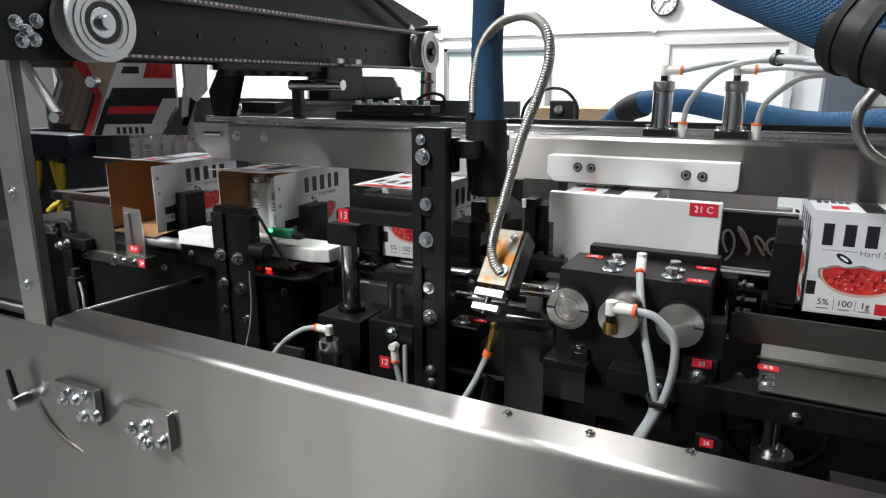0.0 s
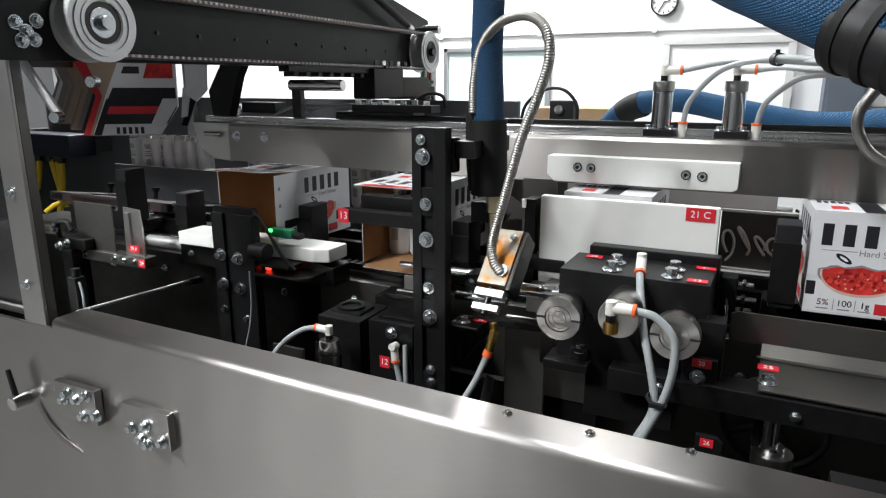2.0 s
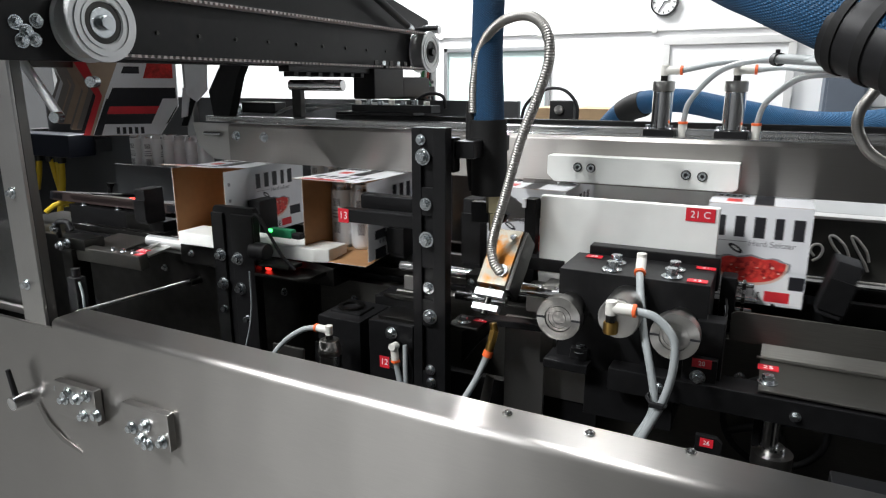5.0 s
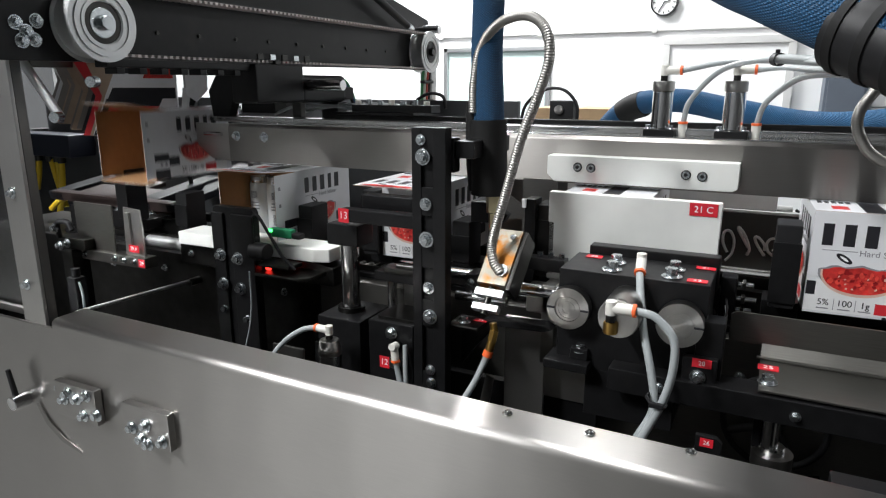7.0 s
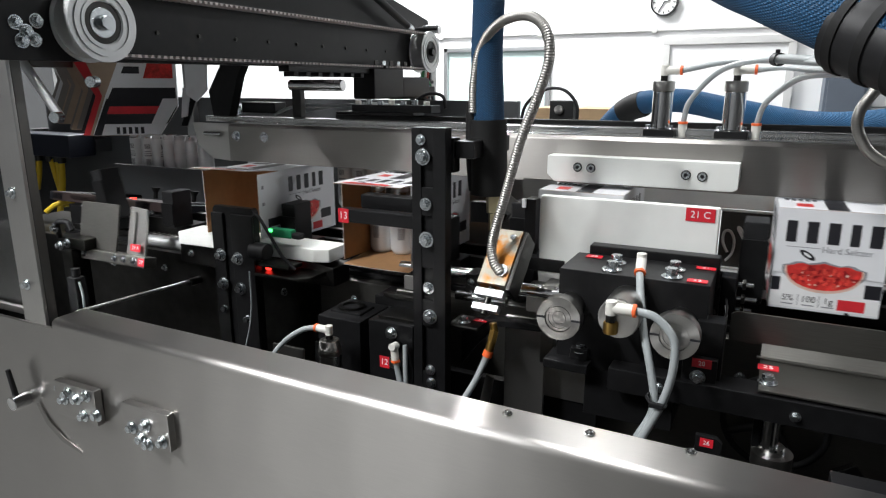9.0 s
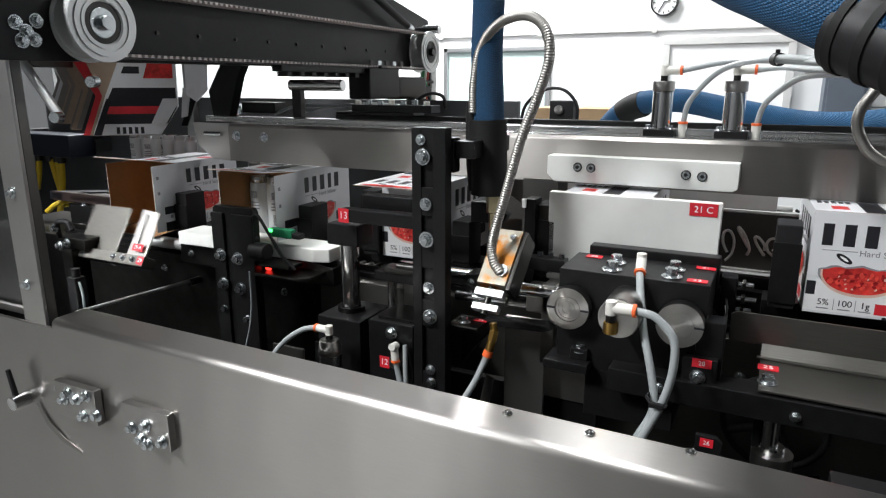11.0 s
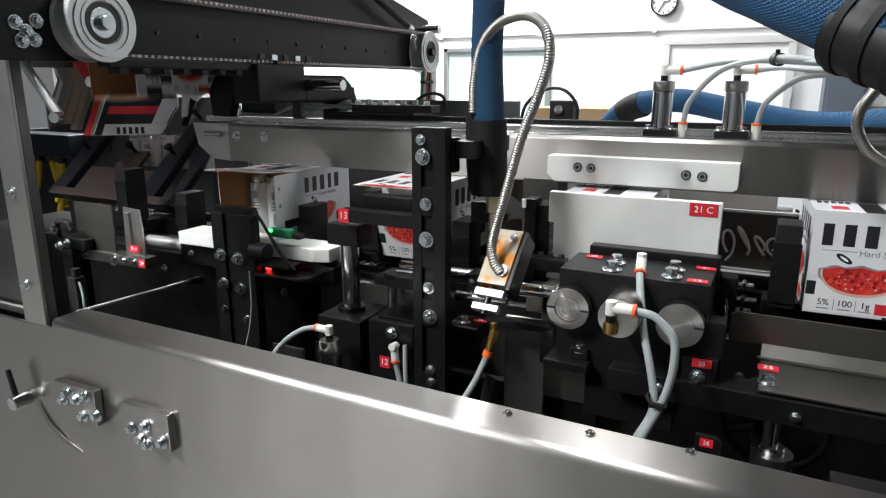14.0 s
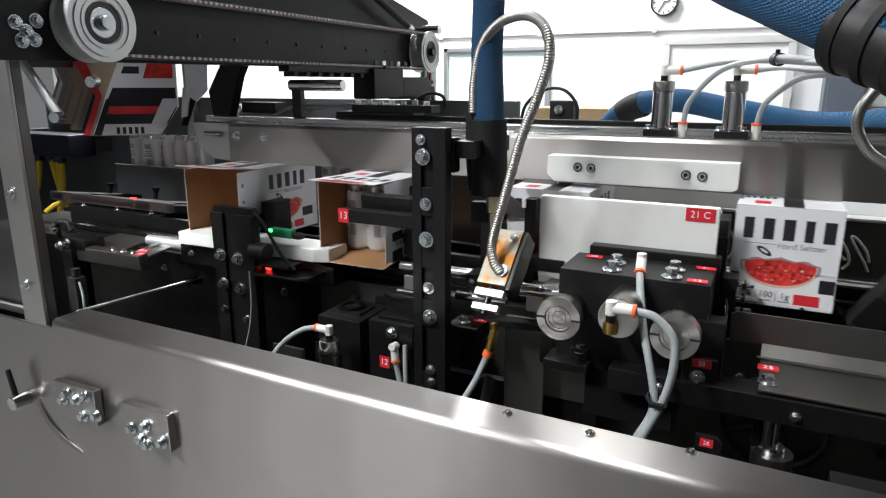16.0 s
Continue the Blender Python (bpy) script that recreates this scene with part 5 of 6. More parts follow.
for k in range(3):
    bm = start()
    tube(bm, ((-0.045, 1.165, 1.10 - 0.012 * k), (-0.04, 1.14, 1.08 - 0.012 * k), (-0.05, 1.12, 1.05 - 0.01 * k)), 0.002, seg=8)
    part("sensor_wire", bm, (BLACKP, TUBE, BLACKP)[k], sb)
rh = thing("rod_holder", (-0.46, 1.12, 1.08), "steel rod holder with clamp screws beside the lane", "rod holder")
bm = start()
bx(bm, -0.492, -0.468, 1.08, 1.13, 1.055, 1.105, 0.003)
bx(bm, -0.445, -0.425, 1.085, 1.125, 1.06, 1.10, 0.003)
part("clamp", bm, DARKSTEEL, rh)
screw_row(rh, [(-0.48, 1.08, 1.09), (-0.48, 1.08, 1.067), (-0.435, 1.085, 1.08)], 0.007)
bm = start()
cy(bm, (-0.70, 1.20, 1.065), (-0.42, 1.20, 1.07), 0.011, seg=18, bev=0.001)
part("guide_rod", bm, CHROME, rh)
for k in range(4):
    bm = start()
    cy(bm, (-0.405 + 0.022 * k, 1.19, 1.125), (-0.405 + 0.022 * k, 1.19, 1.135), 0.006, seg=6, bev=0.001)
    part("hex_screw", bm, ZINC, rh)
bm = start()
bx(bm, -0.42, -0.33, 1.175, 1.205, 1.10, 1.125, 0.002)
part("screw_block", bm, BLACK, rh)
# sheet steel offcuts of the lower frame
lf0 = thing("lower_frame", (-0.6, 1.15, 0.8), "dull steel lower frame plates in the bay", "frame")
for c in ((-0.665, -0.585, 1.15, 1.158, 0.93, 1.06), (-0.36, -0.26, 1.16, 1.166, 0.85, 1.03), (-0.9, -0.82, 1.0, 1.006, 0.80, 0.92)):
    bm = start()
    bx(bm, *c, 0.001)
    part("plate", bm, STEEL_V if c[0] != -0.9 else STEEL_DULL, lf0)
bm = start()
bx(bm, -0.92, -0.25, 1.165, 1.185, 0.60, 0.86, 0.002)
part("cross_member", bm, BLACK, lf0)
bm = start()
prism(bm, [(-0.44, 0.80), (-0.42, 0.80), (-0.395, 0.95), (-0.41, 0.955)], "y", 0.99, 0.996, 0.001)
part("strut", bm, STEEL_DULL, lf0)
bc = thing("barcode_tag", (0.15, 0.9, 0.9), "small white tag with dark bars", "tag")
bm = start()
bx(bm, 0.115, 0.20, 0.86, 0.862, 0.93, 0.965, 0.0005)
part("tag", bm, WHITE, bc)
for k in range(5):
    bm = start()
    bx(bm, 0.122 + 0.008 * k, 0.125 + 0.008 * k + 0.002 * (k % 2), 0.8592, 0.86, 0.935, 0.96, 0)
    part("bar", bm, INK, bc)
bm = start()
bx(bm, 0.11, 0.21, 0.862, 0.90, 0.60, 0.966, 0.002)
part("holder", bm, BLACK, bc)

# ---- cartons ----
CW, CH, CL, TH = 0.166, 0.178, 0.225, 0.0008


def board(outer, inner):
    """Two-ply board: printed outside and brown inside, each a box (x0, x1, y0, y1, z0, z1)."""
    bm = start()
    bx(bm, *outer, 0)
    n = len(bm.faces)
    bx(bm, *inner, 0)
    bm.faces.ensure_lookup_table()
    for f in bm.faces[n:]:
        f.material_index = 1
    return bm


def put(name, bm, m, parent, mat4, label=""):
    bmesh.ops.transform(bm, matrix=mat4, verts=bm.verts)
    return part(name, bm, m, parent, label, local=True)


def oval(bm, cu, cv, ru, rv, v0, v1, w0, w1, jag=0.0):
    """A flat oval cut off between two heights, with an uneven rim."""
    pts = []
    for k in range(40):
        a = 2 * math.pi * k / 40
        f = 1 + jag * math.sin(k * 5.3) * math.cos(k * 2.1)
        pts.append((cu + ru * f * math.cos(a), min(v1, max(v0, cv + rv * f * math.sin(a)))))
    t = bmesh.new()
    hi = [t.verts.new((u, v, w1)) for u, v in pts]
    t.faces.new(hi)
    return merge(bm, t)


def face_print(parent, m, v0, v1, half):
    """The printed panel, between two heights; m takes panel space (right, up, out) to the parent's space."""
    def bar(name, u0, u1, a, b, material, w=0.0003):
        a, b = max(a, v0), min(b, v1)
        if b > a:
            bm = start()
            bx(bm, u0, u1, a, b, 0, w, 0)
            return put(name, bm, material, parent, m)
    if v1 > 0.15:
        for u0, u1 in ((-0.068, -0.052), (-0.037, -0.020), (-0.006, 0.012), (0.027, 0.041), (0.055, 0.073)):
            bar("brand_bar", u0, u1, 0.121, 0.158, INK)
        bar("rule", -0.066, -0.014, 0.1125, 0.1135, GREYINK)
        o = letters("Hard Seltzer", 0.0145, GREYINK, parent, (0, 0, 0), rx=0, align="LEFT")
        o.matrix_basis = m @ pose(-0.012, 0.111, 0.0003)
        turn = m @ Matrix.Translation((-0.032, 0.100, 0)) @ Matrix.Rotation(radians(-32), 4, "Z")
        bm = start()
        oval(bm, 0, 0, 0.014, 0.0052, -1, 1, 0, 0.0003)
        put("leaf_print", bm, INK, parent, turn)
        bm = start()
        oval(bm, 0, 0, 0.0075, 0.0020, -1, 1, 0, 0.0005)
        put("leaf_vein", bm, WHITE, parent, turn)
    bar("dark_band", -half, half, 0.032, 0.056, INK)
    # a bowl of berries: flat above, round below, on a white ground
    bar("cup_print", -0.068, 0.058, 0.031, 0.060, WHITE, 0.0005)

    def bowl(name, ru, low, rim, material, w, label=""):
        bm = start()
        pts = [(ru * math.cos(a), 0.078 - (0.078 - low) * math.sin(a) ** 0.8) for a in [math.pi * k / 24 for k in range(25)]]
        pts += [(ru * math.cos(a), 0.078 + rim * math.sin(a) * (1 + 0.25 * math.sin(9 * a))) for a in [math.pi - math.pi * k / 16 for k in range(1, 16)]]
        t = bmesh.new()
        t.faces.new([t.verts.new((u - 0.005, min(v1, max(v0, v)), w)) for u, v in pts])
        merge(bm, t)
        put(name, bm, material, parent, m, label)

    bowl("shadow_print", 0.063, 0.042, 0.011, GREYINK, 0.0007)
    bowl("rind_print", 0.059, 0.034, 0.006, RIND, 0.0009)
    bowl("berry_print", 0.056, 0.039, 0.008, BERRY, 0.0011, "red berries printed on the carton")
    rs = random.Random(7)
    for name, tone, count in (("seed_print", BERRYLIGHT, 46), ("gap_print", BERRYDARK, 30), ("glint_print", RIND, 14)):
        bm = start()
        for k in range(count):
            a, q = rs.uniform(0, 6.28), math.sqrt(rs.random())
            u, v, r = 0.048 * q * math.cos(a) - 0.005, 0.064 + 0.018 * q * math.sin(a), rs.uniform(0.0022, 0.0056) * (0.55 if tone == RIND else 1)
            if v - r > v0 and v + r < v1:
                t = bmesh.new()
                bmesh.ops.create_circle(t, cap_ends=True, segments=7, radius=r)
                bmesh.ops.scale(t, vec=(1, rs.uniform(0.5, 1.0), 1), verts=t.verts)
                bmesh.ops.rotate(t, matrix=Matrix.Rotation(rs.uniform(0, 3.1), 3, "Z"), verts=t.verts)
                bmesh.ops.translate(t, vec=(u, v, 0.0012 + 0.000008 * k + (0.0004 if tone == RIND else 0)), verts=t.verts)
                merge(bm, t)
        if len(bm.faces):
            tagged(put(name, bm, tone, parent, m), kind="stuff")
        else:
            bm.free()
    bar("info_strip", -half, half, 0.004, 0.031, WHITE, 0.0005)
    if v0 < 0.01:
        for txt, u in (("5%", -0.054), ("100", -0.022), ("1g", 0.008)):
            o = letters(txt, 0.0155, INK, parent, (0, 0, 0), rx=0)
            o.matrix_basis = m @ pose(u, 0.020, 0.0007)
            bar("caption_bar", u - 0.009, u + 0.009, 0.0085, 0.0105, GREYINK, 0.0007)
        for u in (-0.038, -0.006):
            bar("divider", u - 0.0005, u + 0.0005, 0.008, 0.028, GREYINK, 0.0007)
        bar("red_patch", 0.022, 0.062, 0.007, 0.026, REDINK, 0.0007)


BERRYLIGHT = mat("light_berry_print", (0.74, 0.07, 0.05), 0.35, 0.0, 0.35, 120)
BERRYDARK = mat("dark_berry_print", (0.33, 0.012, 0.015), 0.35, 0.0, 0.35, 120)


def build_carton():
    c = thing("carton", (0, 0, 0), "white printed drinks carton with red berry picture, on the lane", "carton", "cartons on the lane")
    h = CW / 2
    walls = (("right_wall", (h - TH, h, 0, CL, 0, CH), (h - 2 * TH, h - TH, 0, CL, 2 * TH, CH - 2 * TH)),
             ("left_wall", (-h, -h + TH, 0, CL, 0, CH), (-h + TH, -h + 2 * TH, 0, CL, 2 * TH, CH - 2 * TH)),
             ("top_wall", (-h + TH, h - TH, 0, CL, CH - TH, CH), (-h + TH, h - TH, 0, CL, CH - 2 * TH, CH - TH)),
             ("bottom_wall", (-h + TH, h - TH, 0, CL, 0, TH), (-h + TH, h - TH, 0, CL, TH, 2 * TH)))
    made = {}
    for nm, a, b in walls:
        made[nm] = part(nm, board(a, b), [BOARD, KRAFT], c, "white printed outside, brown inside", local=True)
    side = Matrix(((0, 0, 1, h), (1, 0, 0, CL / 2 - 0.01), (0, 1, 0, 0), (0, 0, 0, 1)))
    face_print(made["right_wall"], side, 0.0, CH, CL / 2 - 0.01)
    side = Matrix(((0, 0, -1, -h), (-1, 0, 0, CL / 2), (0, 1, 0, 0), (0, 0, 0, 1)))
    face_print(made["left_wall"], side, 0.0, CH, CL / 2 - 0.01)
    top = made["top_wall"]
    for nm, a, m in (("black_stripe", (-0.01, 0.022, 0.0, CL), INK), ("red_berries", (-0.055, -0.03, 0.02, 0.05), BERRY), ("red_patch", (0.035, 0.075, 0.12, 0.15), REDINK)):
        bm = start()
        bx(bm, a[0], a[1], a[2], a[3], CH, CH + 0.0005, 0)
        part(nm, bm, m, top, local=True)
    for k in range(5):
        bm = start()
        bx(bm, -0.072 + 0.011 * k, -0.065 + 0.011 * k, 0.08, 0.10, CH, CH + 0.0005, 0)
        part("brand_bar", bm, INK, top, local=True)
    # flaps, each hinged at its own origin
    ft, fb, fs = 0.112, 0.085, 0.078
    tf = part("top_flap", board((-h, h, -ft, 0, 0, TH), (-h, h, -ft, 0, -TH, 0)), [BOARD, KRAFT], c, "printed upper closing flap", local=True)
    tf.location = (0, -0.0022, CH - TH)
    face_print(tf, Matrix(((1, 0, 0, 0), (0, 1, 0, -CH), (0, 0, 1, TH), (0, 0, 0, 1))), CH - ft, CH - 0.002, h - 0.001)
    bf = part("bottom_flap", board((-h, h, -fb, 0, -TH, 0), (-h, h, -fb, 0, 0, TH)), [BOARD, KRAFT], c, "lower closing flap, brown inside", local=True)
    bf.location = (0, -0.0010, TH)
    face_print(bf, Matrix(((1, 0, 0, 0), (0, -1, 0, 0), (0, 0, -1, -TH), (0, 0, 0, 1))), 0.002, fb, h - 0.001)
    rf = part("right_flap", board((0, TH, -fs, 0, 0.002, CH - 0.002), (-TH, 0, -fs, 0, 0.002, CH - 0.002)), [BOARD, KRAFT], c, "side dust flap", local=True)
    rf.location = (h - TH, 0, 0)
    m = Matrix(((0, 0, 1, TH), (1, 0, 0, 0), (0, 1, 0, 0), (0, 0, 0, 1)))
    bm = start()
    bx(bm, -0.048, 0.0, 0.046, 0.066, 0, 0.0003, 0)
    put("dark_band", bm, INK, rf, m)
    bm = start()
    for a, b in ((-0.03, 0.034), (-0.015, 0.034), (-0.066, 0.10), (-0.066, 0.14)):
        bx(bm, a, a + 0.008, b, b + 0.008, 0, 0.0003, 0)
    put("code_bars", bm, GREYINK, rf, m)
    bm = start()
    bx(bm, -0.048, 0.0, 0.0, 0.025, 0, 0.0003, 0)
    put("lower_band", bm, INK, rf, m)
    lf = part("left_flap", board((-TH, 0, -fs, 0, 0.002, CH - 0.002), (0, TH, -fs, 0, 0.002, CH - 0.002)), [BOARD, KRAFT], c, "side dust flap", local=True)
    lf.location = (-h + TH, 0, 0)
    return c


def lathe(bm, prof, seg=24):
    rows = [[bm.verts.new((r * math.cos(2 * math.pi * k / seg), r * math.sin(2 * math.pi * k / seg), z)) for k in range(seg)] for r, z in prof]
    for a, b in zip(rows, rows[1:]):
        for k in range(seg):
            bm.faces.new((a[k], a[(k + 1) % seg], b[(k + 1) % seg], b[k]))
    bm.faces.new(rows[0][::-1])
    bm.faces.new(rows[-1])
    return bm


def build_can():
    c = thing("drinks_can", (0, 0, 0), "slim white and silver drinks can", "can", "cans")
    bm = start()
    lathe(bm, ((0.0215, 0.0), (0.024, 0.003), (0.0275, 0.010), (0.0275, 0.132), (0.026, 0.138)))
    part("body", bm, CANPRINT, c, local=True)
    bm = start()
    lathe(bm, ((0.0259, 0.138), (0.0235, 0.147), (0.0235, 0.150), (0.0243, 0.1515), (0.0243, 0.153), (0.0228, 0.153), (0.0222, 0.148), (0.005, 0.148)))
    part("lid", bm, CANM, c, local=True)
    bm = start()
    for z0, z1, w in ((0.035, 0.062, 5), (0.072, 0.076, 8), (0.08, 0.083, 8), (0.088, 0.091, 7), (0.1, 0.118, 6)):
        for k in range(-w, w, 1):
            a0, a1 = -math.pi / 2 + k * 0.06, -math.pi / 2 + (k + (0.7 if z0 < 0.05 or z0 > 0.09 else 1)) * 0.06
            v = [bm.verts.new((0.0277 * math.cos(a), 0.0277 * math.sin(a), z)) for a, z in ((a0, z0), (a1, z0), (a1, z1), (a0, z1))]
            bm.faces.new(v)
    part("code_print", bm, GREYINK, c, local=True)
    return c


def build_lug(lead):
    c = thing("chain_lug", (0, 0, 0), "black plastic pusher lug on the lane chain", "pusher lug", "pusher lugs")
    bm = start()
    top = 0.128 if lead else 0.178
    bx(bm, -0.02, 0.02, -0.045, 0.02, 0.03, top, 0.003)
    part("upright", bm, BLACKP, c, local=True)
    bm = start()
    bx(bm, -0.03, 0.03, 0.0, 0.06, 0.0, 0.03, 0.003)
    part("foot", bm, BLACK, c, local=True)
    bm = start()
    bx(bm, -0.022, 0.022, -0.050, -0.0455, 0.04, top - 0.03, 0.002)
    part("wear_plate", bm, BLACK, c, local=True)
    return c


CARTON0 = build_carton()
CAN0 = build_can()
LUG0, LUG1 = build_lug(False), build_lug(True)
CARTONS = [CARTON0] + [copy_thing(CARTON0, pose(0, 0, 0)) for _ in range(8)]
CANS = [CAN0] + [copy_thing(CAN0, pose(0, 0, 0)) for _ in range(26)]
LUGS = [LUG0, LUG1] + [copy_thing((LUG0, LUG1)[k % 2], pose(0, 0, 0)) for k in range(16)]
# cans waiting on the rear infeed lane
for k in range(7):
    o = copy_thing(CAN0, pose(-2.175 + 0.058 * k, 1.75, 1.113, 0, 0, 40 * k))
    tagged(o, "slim silver drinks can waiting on the infeed lane", group="cans on the infeed lane")
il = thing("infeed_lane", (-1.9, 1.75, 1.19), "pale steel infeed lane for the cans", "conveyor")
bm = start()
bx(bm, -2.25, -1.60, 1.70, 1.80, 1.095, 1.112, 0.002)
part("bed", bm, STEEL_DULL, il)
bm = start()
bx(bm, -2.2, -1.60, 1.66, 1.67, 1.0, 1.16, 0.002)
part("side_plate", bm, DARKPAINT, il)
bm = start()
bx(bm, -2.1, -2.06, 1.72, 1.78, 0.0, 1.095, 0.002)
part("support_leg", bm, GREYPAINT, il)
oc = thing("outfeed_conveyor", (1.0, 1.3, 1.05), "dark outfeed conveyor after the lane", "conveyor")
bm = start()
bx(bm, 0.42, 3.8, 1.22, 1.5, 1.045, 1.066, 0.003)
part("belt", bm, RUBBER, oc)
for x in (0.6, 3.4):
    bm = start()
    bx(bm, x, x + 0.06, 1.3, 1.42, 0, 1.045, 0.003)
    part("leg", bm, GREYPAINT, oc)
lnr = thing("lane_runner", (-0.6, 1.36, 1.05), "dark steel runner strips that carry the cartons", "runner")
for y in (1.335, 1.44):
    bm = start()
    bx(bm, -1.75, 0.42, y, y + 0.02, 1.0, 1.066, 0.002)
    part("runner", bm, DARKSTEEL, lnr)

# ---- moving tools ----
PRESS = thing("press_plate", (-0.18, 1.23, 1.1), "white plastic press plate on two steel slides", "press plate")
bm = start()
bx(bm, -0.382, -0.068, 1.23, 1.248, 1.07, 1.247, 0.003)
part("plate", bm, HDPE, PRESS)
sticker(PRESS, "21 C", (-0.0985, 1.2293, 1.2335), 0.047, 0.023)
for x in (-0.273, -0.099):
    bm = start()
    cy(bm, (x, 1.235, 1.093), (x, 1.006, 1.093), 0.0215, seg=40)
    ring(bm, (x, 1.007, 1.093), (x, 1.0045, 1.093), 0.0195, 0.0165, 36)
    ring(bm, (x, 1.007, 1.093), (x, 1.0050, 1.093), 0.0115, 0.0095, 28)
    sl = part("slide_shaft", bm, TURNED, PRESS, "round turned steel slide")
    bm = start()
    ring(bm, (x, 1.025, 1.093), (x, 1.003, 1.093), 0.035, 0.022, 40)
    cl = part("split_collar", bm, TURNED, PRESS, "split steel clamp collar")
    # Each slit is a black bar laid on, its shade put into the colour.
    for dx in (-1, 1):
        b2 = start()
        bx(b2, x + dx * 0.0285 - 0.007, x + dx * 0.0285 + 0.007, 1.0015, 1.004, 1.0915, 1.0945, 0)
        part("slit", b2, INK, cl)
MIDC = thing("press_cylinder", (-0.181, 1.03, 1.1), "round air cylinder end with brass silencer", "air cylinder")
bm = start()
cy(bm, (-0.181, 1.03, 1.108), (-0.181, 0.952, 1.108), 0.031, seg=40, bev=0.002)
part("barrel", bm, TURNED, MIDC)
bm = start()
cy(bm, (-0.181, 0.9515, 1.108), (-0.181, 0.949, 1.108), 0.0295, seg=40)
part("end_face", bm, TURNED, MIDC)
bm = start()
cy(bm, (-0.19, 0.945, 1.085), (-0.19, 0.945, 1.105), 0.011, seg=20, bev=0.003)
part("silencer", bm, BRASS, MIDC, "brass silencer")
tipB = elbow(MIDC, (-0.19, 0.942, 1.105), (0, 0, 1), (1, 0, 0), 0.0092)
hose("air_hose", (tuple(tipA), (-0.162, 1.015, 1.138), (-0.146, 0.975, 1.085), (-0.128, 0.95, 1.035), (-0.118, 0.935, 0.985), (-0.135, 0.92, 0.94), (-0.17, 0.90, 0.87)), 0.0060, TUBE, "grey plastic air hose from the press unit", "hose", "press unit hoses")
hose("air_hose", (tuple(tipB), (-0.125, 0.94, 1.122), (-0.098, 0.935, 1.095), (-0.095, 0.93, 1.05), (-0.105, 0.925, 1.0), (-0.125, 0.915, 0.95), (-0.155, 0.90, 0.88)), 0.0060, TUBE, "grey plastic air hose from the press unit", "hose", "press unit hoses")
bm = start()
ring(bm, (-0.113, 0.93, 1.0), (-0.115, 0.93, 0.996), 0.0165, 0.0145, 20)
bx(bm, -0.122, -0.102, 0.912, 0.918, 0.994, 1.002, 0.001)
solid("cable_tie", bm, BLACKP, "black cable tie round the press hoses", "cable tie")

LIFT = thing("lift_rod", (-0.765, 1.1, 1.0), "polished lift rod with black head", "lift rod")
bm = start()
cy(bm, (-0.765, 1.1, 0.72), (-0.765, 1.1, 1.13), 0.0195, seg=28)
part("rod", bm, CHROME, LIFT)
bm = start()
bx(bm, -0.80, -0.725, 1.07, 1.13, 1.13, 1.175, 0.004)
part("head", bm, BLACK, LIFT)

CARR = thing("belt_carriage", (-1.13, 2.0, 1.48), "black carriage hanging from the toothed belt", "carriage")
bm = start()
bx(bm, -1.20, -1.12, 1.775, 1.955, 1.403, 1.4965, 0.005)
part("body", bm, BLACK, CARR)
bm = start()
bx(bm, -1.195, -1.124, 1.9555, 2.155, 1.399, 1.472, 0.012)
part("gripper_block", bm, BLACK, CARR)
bm = start()
bx(bm, -1.19, -1.13, 2.118, 2.165, 1.335, 1.3985, 0.004)
part("foot", bm, BLACKP, CARR)
bm = start()
bx(bm, -1.18, -1.13, 2.1555, 2.20, 1.405, 1.44, 0.003)
part("sensor_head", bm, BLACKP, CARR)
for k, m in enumerate((WIRE_G, BLUE, BLACKP)):
    bm = start()
    tube(bm, ((-1.15, 2.15, 1.462 - 0.006 * k), (-1.15, 2.19, 1.455 - 0.012 * k), (-1.155, 2.235, 1.41 - 0.012 * k), (-1.16, 2.25, 1.37 - 0.01 * k)), 0.0045, seg=8)
    part("lead", bm, m, CARR)
bm = start()
bx(bm, -1.17, -1.135, 1.39, 1.774, 1.480, 1.4965, 0.002)
for k in range(7):
    bx(bm, -1.17, -1.135, 1.41 + 0.052 * k, 1.428 + 0.052 * k, 1.468, 1.480, 0.001)
part("rack", bm, BLACK, CARR)
for k in range(5):
    bm = start()
    bx(bm, -1.137, -1.132, 1.80 + 0.045 * k, 1.82 + 0.045 * k, 1.506, 1.520, 0.001)
    part("belt_clamp", bm, ZINC if k % 2 else DARKSTEEL, CARR)
bm = start()
bx(bm, -1.175, -1.13, 1.86, 1.88, 1.497, 1.5055, 0.001)
part("clamp_foot", bm, DARKSTEEL, CARR)

# still valve island and small cylinder behind the rail
vi = thing("valve_island", (-0.78, 1.42, 1.362), "black valve island with metal plugs on the rail", "valve island")
bm = start()
bx(bm, -1.03, -0.80, 1.44, 1.50, 1.3725, 1.38, 0.002)
bx(bm, -0.98, -0.75, 1.44, 1.49, 1.38, 1.398, 0.002)
part("body", bm, BLACK, vi)
for k in range(7):
    bm = start()
    cy(bm, (-0.965 + 0.033 * k, 1.45, 1.398), (-0.965 + 0.033 * k, 1.45, 1.408 + 0.004 * (k % 2)), 0.008, seg=10, bev=0.001)
    part("plug", bm, ZINC if k % 3 else FITTING, vi)
ph = thing("pivot_cylinder", (-1.0, 1.45, 1.37), "small steel cylinder on an upright stand", "air cylinder")
bm = start()
bx(bm, -1.172, -1.142, 1.44, 1.46, 1.362, 1.452, 0.003)
part("stand", bm, DARKSTEEL, ph)
bm = start()
